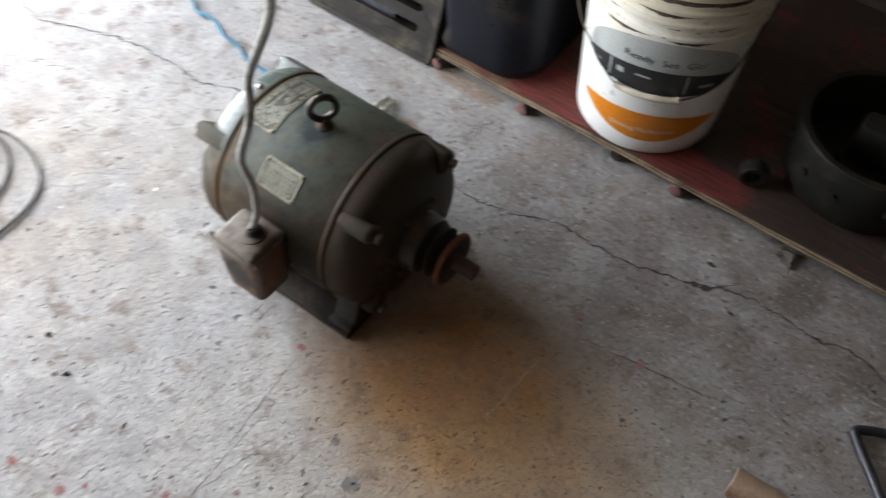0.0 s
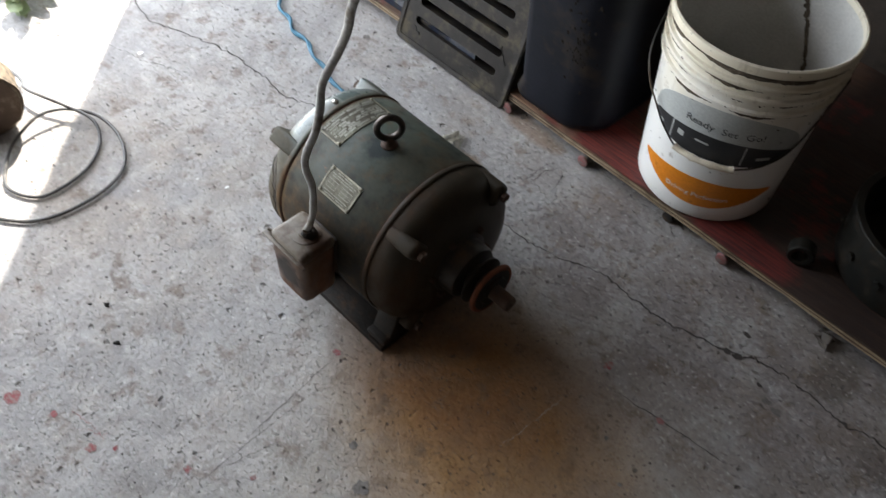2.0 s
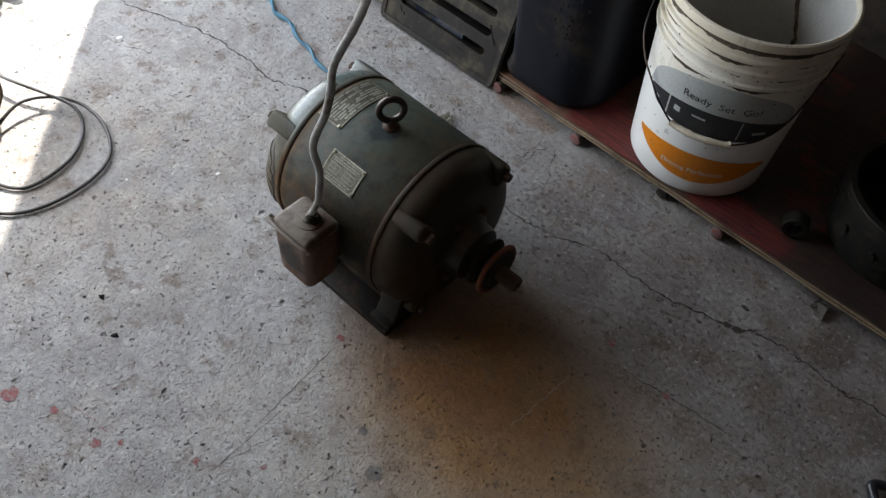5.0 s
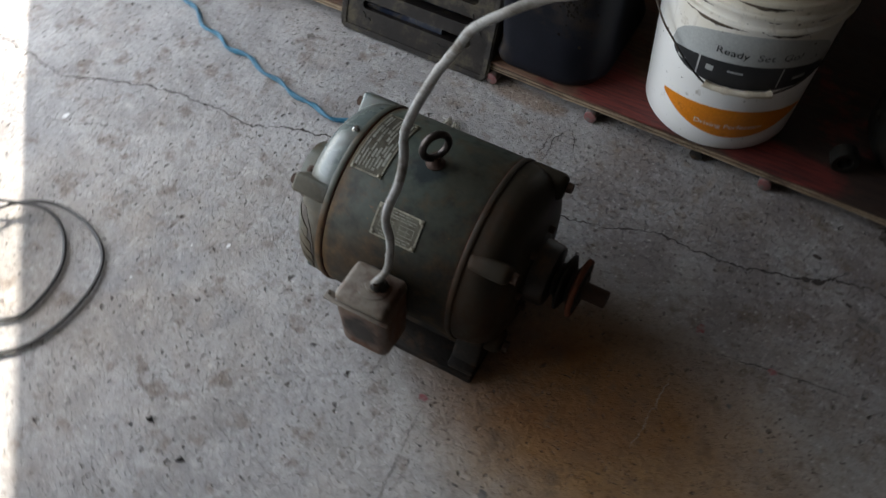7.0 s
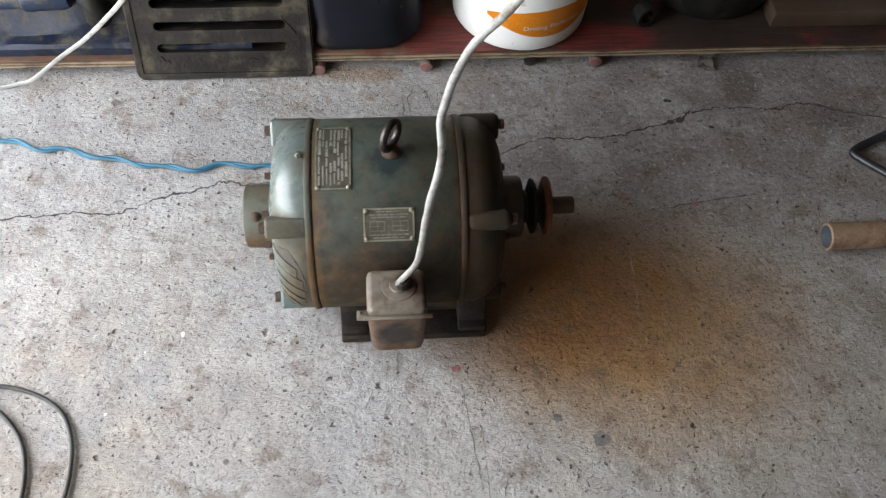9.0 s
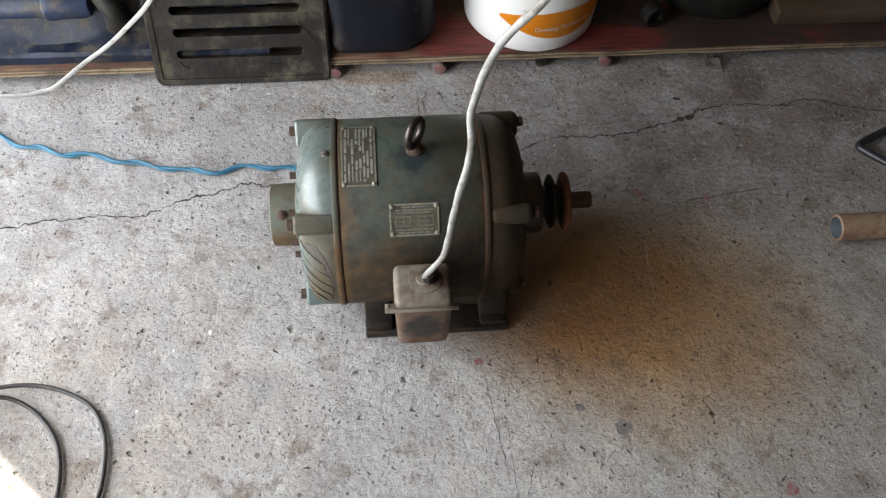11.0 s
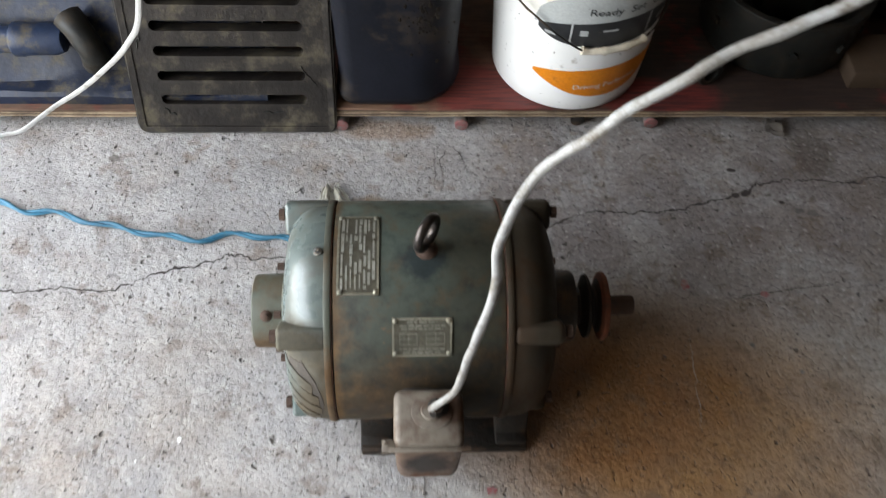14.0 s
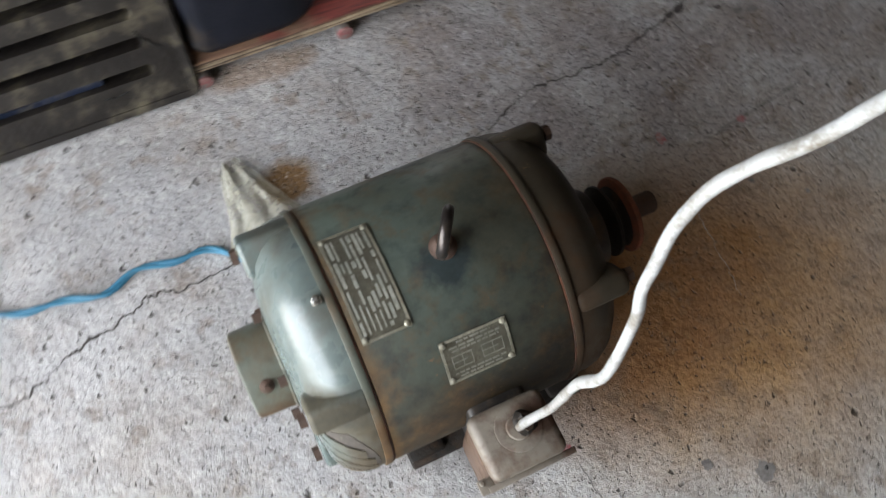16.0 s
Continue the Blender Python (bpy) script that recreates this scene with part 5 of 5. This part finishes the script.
# a line of grease down the inside
bm = bmesh.new()
for s in range(34):
    z = 0.19 + 0.20 * s / 34
    a = radians(60 + 34 * (s / 34)) + 0.04 * noise.noise(Vector((s * 0.5, 0, 0)))
    w = 0.075 * (0.8 + 0.9 * abs(noise.noise(Vector((s * 0.9, 4, 0)))))
    p = [bm.verts.new(((bucket_radius(h) - 0.0046) * math.cos(b), (bucket_radius(h) - 0.0046) * math.sin(b), h)) for b, h in ((a, z), (a + w, z), (a + w * 1.1, z + 0.0062), (a + 0.01, z + 0.0062))]
    bm.faces.new(p)
part("grease_streak", bm, BUCKET_DIRT, bucket, "dark grease streak inside")


def on_bucket(angle, z, h):
    """A place on the pail; the angle runs from the front to the right."""
    r, a = bucket_radius(z) + h, radians(angle)
    return Vector((r * math.sin(a), -r * math.cos(a), z))


def band(name, low, top, material, h, label, a0=-38.0, a1=80.0, n=40):
    bm = bmesh.new()
    rows = []
    for k in range(n + 1):
        u = -1 + 2 * k / n
        a = a0 + (a1 - a0) * k / n
        lo, hi = low(u), top(u)
        if hi - lo > 0.0004:
            rows.append([bm.verts.new(on_bucket(a, lo + (hi - lo) * j / 4, h)) for j in range(5)])
    for p, q in zip(rows, rows[1:]):
        for j in range(4):
            bm.faces.new((p[j], q[j], q[j + 1], p[j + 1]))
    return part(name, bm, material, bucket, label)


band("orange_band", lambda u: 0.039 + 0.055 * u * u, lambda u: 0.113 - 0.019 * u * u, ORANGE, 0.0010, "orange crescent of the printed label")
arc = lambda u: max(0.0, 1 - u * u) ** 0.5
split = lambda u: 0.228 - 0.024 * u * u
band("grey_band", split, lambda u: max(split(u), 0.212 + 0.084 * arc(u)), SILVER, 0.0010, "silver-grey field of the printed label")
band("black_band", lambda u: min(split(u), 0.170 + 0.034 * abs(u) ** 5), split, BLACK_PRINT, 0.0010, "black strip of the printed label")
for a, w, z, t in ((-30, 7, 0.188, 0.006), (-14, 1.2, 0.176, 0.046), (-8, 5, 0.196, 0.012), (6, 10, 0.205, 0.004), (40, 1.0, 0.176, 0.046), (50, 10, 0.190, 0.007)):
    bm = bmesh.new()
    wrapped(bm, lambda u, v, h: on_bucket(u, v, h), a, a + w, z, z + t, 0.0012, 4, 2, 0.0003)
    part("pale_shape", bm, SILVER, bucket, "pale shape in the black strip")


def lettering(text, size, material, angle, z, rise, name, label):
    """Words bent round the pail, from the angle on."""
    curve = bpy.data.curves.new(name, "FONT")
    curve.body, curve.size, curve.resolution_u = text, size, 3
    temp = new(name, curve)
    mesh = bpy.data.meshes.new_from_object(temp.evaluated_get(bpy.context.evaluated_depsgraph_get()))
    bpy.data.objects.remove(temp)
    for v in mesh.vertices:
        u = v.co.x
        v.co = on_bucket(angle + math.degrees(u / 0.14), z + v.co.y + rise(u), 0.0018)
    mesh.materials.append(material)
    ob = new(name, mesh)
    ob.parent = bucket
    ob["label"] = label
    return ob


lettering("Ready  Set  Go!", 0.021, BLACK_PRINT, -5, 0.243, lambda u: 0.0, "lettering", "black words on the grey field")
lettering("Driving Perfection", 0.0165, WHITE_PRINT, -5, 0.062, lambda u: 0.03 * u, "lettering", "white words on the orange crescent")

# bail and its grip
bm = bmesh.new()
line = smooth_line([on_bucket(a, z, h) for a, z, h in ((-78, 0.352, 0.010), (-70, 0.31, 0.018), (-58, 0.27, 0.022), (-44, 0.242, 0.018), (-34, 0.222, 0.012), (-20, 0.196, 0.010), (-5, 0.171, 0.010), (6, 0.169, 0.010), (17, 0.1685, 0.010), (28, 0.169, 0.010), (37, 0.170, 0.010), (55, 0.180, 0.007), (72, 0.21, 0.006), (84, 0.26, 0.006), (92, 0.31, 0.008), (98, 0.352, 0.010))], 4)
tube(bm, line, 0.0018, 8)
bail = part("bail", bm, DARK_STEEL, bucket, "thin dark wire handle")
bm = bmesh.new()
grip = line[24:41]
tube(bm, grip, 0.0062, 12, 1.0, [0.0078 if k in (0, 5, 10, 16) else 0.0058 for k in range(len(grip))])
part("grip", bm, CREAM, bail, "cream plastic grip")
for a in (-80, 100):
    bm = bmesh.new()
    p = on_bucket(a, 0.342, 0.004)
    lathe(bm, [(0.014, -0.004), (0.014, 0.004), (0.009, 0.008), (0.0, 0.009)], look(p, Vector((0, 0, 0.342))) @ Matrix.Rotation(math.pi, 4, "X"), 16)
    part("ear", bm, WHITE_PLASTIC, bucket)

# ---- dark parts beside the bucket ----
drum = thing("brake_drum", "dark oily steel drum with a bright worn edge on the board", "drum", pose(0.735, 0.718, 0.047))
bm = bmesh.new()
lathe(bm, [(0.0, 0.0), (0.120, 0.0), (0.145, 0.008), (0.152, 0.025), (0.153, 0.12), (0.158, 0.124), (0.158, 0.140), (0.156, 0.142), (0.143, 0.142), (0.141, 0.138), (0.140, 0.02), (0.06, 0.018), (0.055, 0.05), (0.03, 0.052), (0.028, 0.02), (0.0, 0.02)], Matrix(), 56)
part("shell", bm, OILY_BLACK, drum)
for a in (200, 235, 262, 300, 330):
    bm = bmesh.new()
    c, s = math.cos(radians(a)), math.sin(radians(a))
    hex_head(bm, look((0.151 * c, 0.151 * s, 0.075), (0, 0, 0.075)) @ Matrix.Translation((0, 0, -0.001)), 0.009, 0.009)
    part("bolt", bm, OILY_BLACK, drum)
bm = bmesh.new()
box(bm, (-0.05, -0.02, 0.05), (0.06, 0.04, 0.14), 0.01)
rumple(bm, 0.01, 25, 4)
part("hub_block", bm, OILY_BLACK, drum, "greasy block inside the drum")

bm = bmesh.new()
lathe(bm, [(0.015, -0.014), (0.024, -0.015), (0.026, -0.013), (0.026, 0.013), (0.024, 0.015), (0.015, 0.014)], pose(0.568, 0.577, 0.047 + 0.0262, 90, 0, 20), 28, closed=True)
single("pipe_collar", bm, OILY_BLACK, "black steel collar standing on edge on the board", "collar")

bm = bmesh.new()
box(bm, (0.845, 0.552, 0.0472), (1.36, 0.66, 0.092), 0.004)
rumple(bm, 0.003, 14, 6)
single("wood_offcut", bm, OLD_WOOD, "old brown timber offcut lying on the board", "wood")
bm = bmesh.new()
box(bm, (0.9, 0.74, 0.0472), (1.4, 1.1, 0.30), 0.02)
rumple(bm, 0.012, 6, 9)
single("steel_box", bm, RUBBER, "dark grimy steel box in the shade", "box")

# ---- small things on the floor ----
pipe = thing("steel_pipe", "tan rusty steel pipe lying on the concrete", "pipe", pose(0.812, 0.012, 0.0262, 0, 0, 1))
bm = bmesh.new()
lathe(bm, [(0.0215, 0.0), (0.0245, 0.0005), (0.0258, 0.002), (0.0258, 0.75), (0.0215, 0.75)], ALONG_X, 32)
part("outer_wall", bm, PIPE_TAN, pipe)
bm = bmesh.new()
lathe(bm, [(0.0215, 0.0), (0.0212, 0.2), (0.0212, 0.74), (0.0, 0.74)], ALONG_X, 32)
part("bore", bm, PIPE_IN, pipe, "blue-grey bore")

bm = bmesh.new()
tube(bm, smooth_line([(1.5, 0.50, 0.012), (1.2, 0.35, 0.012), (1.0, 0.258, 0.012), (0.955, 0.236, 0.012), (0.94, 0.222, 0.013), (0.95, 0.205, 0.014), (0.985, 0.165, 0.018), (1.08, 0.06, 0.03), (1.3, -0.15, 0.05)], 6), 0.0085, 12)
single("tubular_frame", bm, BLACK_TUBE, "bent black lacquered steel tube lying on the concrete", "tube")

# a thin torn film, pointed at one end, standing up in soft folds
bm = bmesh.new()
n = 24
grid = []
for i in range(n + 1):
    row = []
    for j in range(n + 1):
        u, v = i / n, j / n
        wide = 0.74 - 0.62 * v ** 0.8
        q = Vector((u * 3, v * 2, 2))
        x = -0.126 - 0.024 * v + (u - 0.5) * 0.21 * wide + 0.006 * noise.noise(q + Vector((5, 0, 0)))
        y = 0.205 + 0.148 * v + 0.012 * noise.noise(q + Vector((0, 5, 0)))
        lift = 0.030 * math.sin(math.pi * u) ** 0.7 * (1 - v) ** 0.6 + 0.010 * abs(noise.noise(q * 2.3)) + 0.004 * math.sin(u * 17 + v * 4)
        row.append(bm.verts.new((x, y, 0.0015 + max(0.0, lift))))
    grid.append(row)
for i in range(n):
    for j in range(n):
        bm.faces.new((grid[i][j], grid[i + 1][j], grid[i + 1][j + 1], grid[i][j + 1]))
bmesh.ops.solidify(bm, geom=bm.faces[:], thickness=-0.0005)
single("plastic_bag", bm, BAG, "torn translucent yellowish plastic bag behind the motor", "plastic bag", angle=60)

bm = bmesh.new()
bmesh.ops.create_icosphere(bm, subdivisions=3, radius=0.015)
rumple(bm, 0.014, 90, 5)
for v in bm.verts:
    v.co.z = max(-0.006, v.co.z * 0.6)
single("mortar_lump", bm, DEBRIS, "dark crumbled lump beside the board", "rubble", pose(0.70, 0.49, 0.005))

for k, (x, y, r, long) in enumerate(((-0.259, -0.468, 0.0058, 1.0), (-0.175, -0.495, 0.0042, 1.4), (-0.026, -0.503, 0.0022, 2.6), (-0.283, -0.488, 0.0026, 1.0), (0.335, -0.348, 0.003, 1.2))):
    bm = bmesh.new()
    bmesh.ops.create_icosphere(bm, subdivisions=3, radius=r)
    rumple(bm, r * 1.1, 130, k * 3.0)
    for v in bm.verts:
        v.co.z = max(-r * 0.45, v.co.z * 0.55)
        v.co.x *= long
    single("dirt_crumb", bm, CRUMB, "small black crumb of dried dirt on the concrete", "crumb", pose(x, y, r * 0.43, 0, 0, k * 50), "crumbs on the floor")

log = thing("log_piece", "short dark log lying on the concrete in the sun", "log", pose(-0.835, -0.402, 0.080, 0, 0, -14) @ ALONG_X)
bm = bmesh.new()
lathe(bm, [(0.0, -0.05), (0.070, -0.05), (0.079, -0.045), (0.080, 0.0), (0.0805, 0.03), (0.075, 0.034)], Matrix(), 36)
for v in bm.verts:
    q = v.co * 9
    v.co.x += 0.010 * noise.noise(q)
    v.co.y += 0.010 * noise.noise(q + Vector((4, 0, 0)))
rumple(bm, 0.003, 55, 4)
part("bark", bm, BARK, log, "pale flaking bark")
bm = bmesh.new()
lathe(bm, [(0.0, 0.0305), (0.05, 0.031), (0.0775, 0.032), (0.073, 0.028), (0.0, 0.02)], Matrix(), 36)
rumple(bm, 0.004, 30, 6)
part("cut_end", bm, CLAY, log, "dark brown cut end")

plant = thing("weed_plant", "pale green leafy weed growing in the sun", "plant", pose(-1.25, -0.14, 0))
bm = bmesh.new()
for k in range(7):
    a = k * 0.9
    tube(bm, smooth_line([(0, 0, 0), (0.02 * math.cos(a), 0.02 * math.sin(a), 0.03), (0.06 * math.cos(a), 0.06 * math.sin(a), 0.045)], 4), 0.0015, 6)
part("stems", bm, LEAF, plant)
leaf_mesh = None
rnd = random.Random(11)
for k in range(26):
    if leaf_mesh is None:
        bm = bmesh.new()
        rows = []
        for i in range(7):
            t = i / 6
            w = 0.019 * math.sin(math.pi * min(1, 0.06 + t * 0.94)) ** 0.7
            rows.append([bm.verts.new((x, t * 0.062, z)) for x, z in ((-w, 0.006 * math.sin(t * 7)), (0, -0.004), (w, 0.006 * math.cos(t * 6)))])
        for p, q in zip(rows, rows[1:]):
            for j in range(2):
                bm.faces.new((p[j], p[j + 1], q[j + 1], q[j]))
        leaf = part("leaf", bm, LEAF, plant)
        leaf_mesh = leaf.data
    else:
        leaf = new("leaf", leaf_mesh)
        leaf.parent = plant
    a, r = rnd.uniform(0, 360), rnd.uniform(0.0, 0.07)
    leaf.matrix_basis = pose(r * math.cos(radians(a)), r * math.sin(radians(a)), rnd.uniform(0.015, 0.06), rnd.uniform(-15, 30), rnd.uniform(-20, 20), a - 90 + rnd.uniform(-30, 30))

# grit strewn over the slab
rnd = random.Random(4)
verts, faces = [], []
for k in range(900):
    x, y, r = rnd.uniform(-1.0, 1.05), rnd.uniform(-0.75, 0.48), 0.0007 + 0.0018 * rnd.random() ** 5
    base = len(verts)
    ring = [(x + r * rnd.uniform(0.6, 1.3) * math.cos(a), y + r * rnd.uniform(0.6, 1.3) * math.sin(a)) for a in (0.3, 1.6, 2.8, 4.1, 5.3)]
    verts += [(px, py, 0.0) for px, py in ring] + [(x, y, r * 0.9)]
    faces += [(base + j, base + (j + 1) % 5, base + 5) for j in range(5)]
mesh = bpy.data.meshes.new("grit")
mesh.from_pydata(verts, [], faces)
mesh.materials.append(DEBRIS)
tagged(new("grit", mesh), "fine dark grit strewn over the concrete", "grit", kind="stuff")
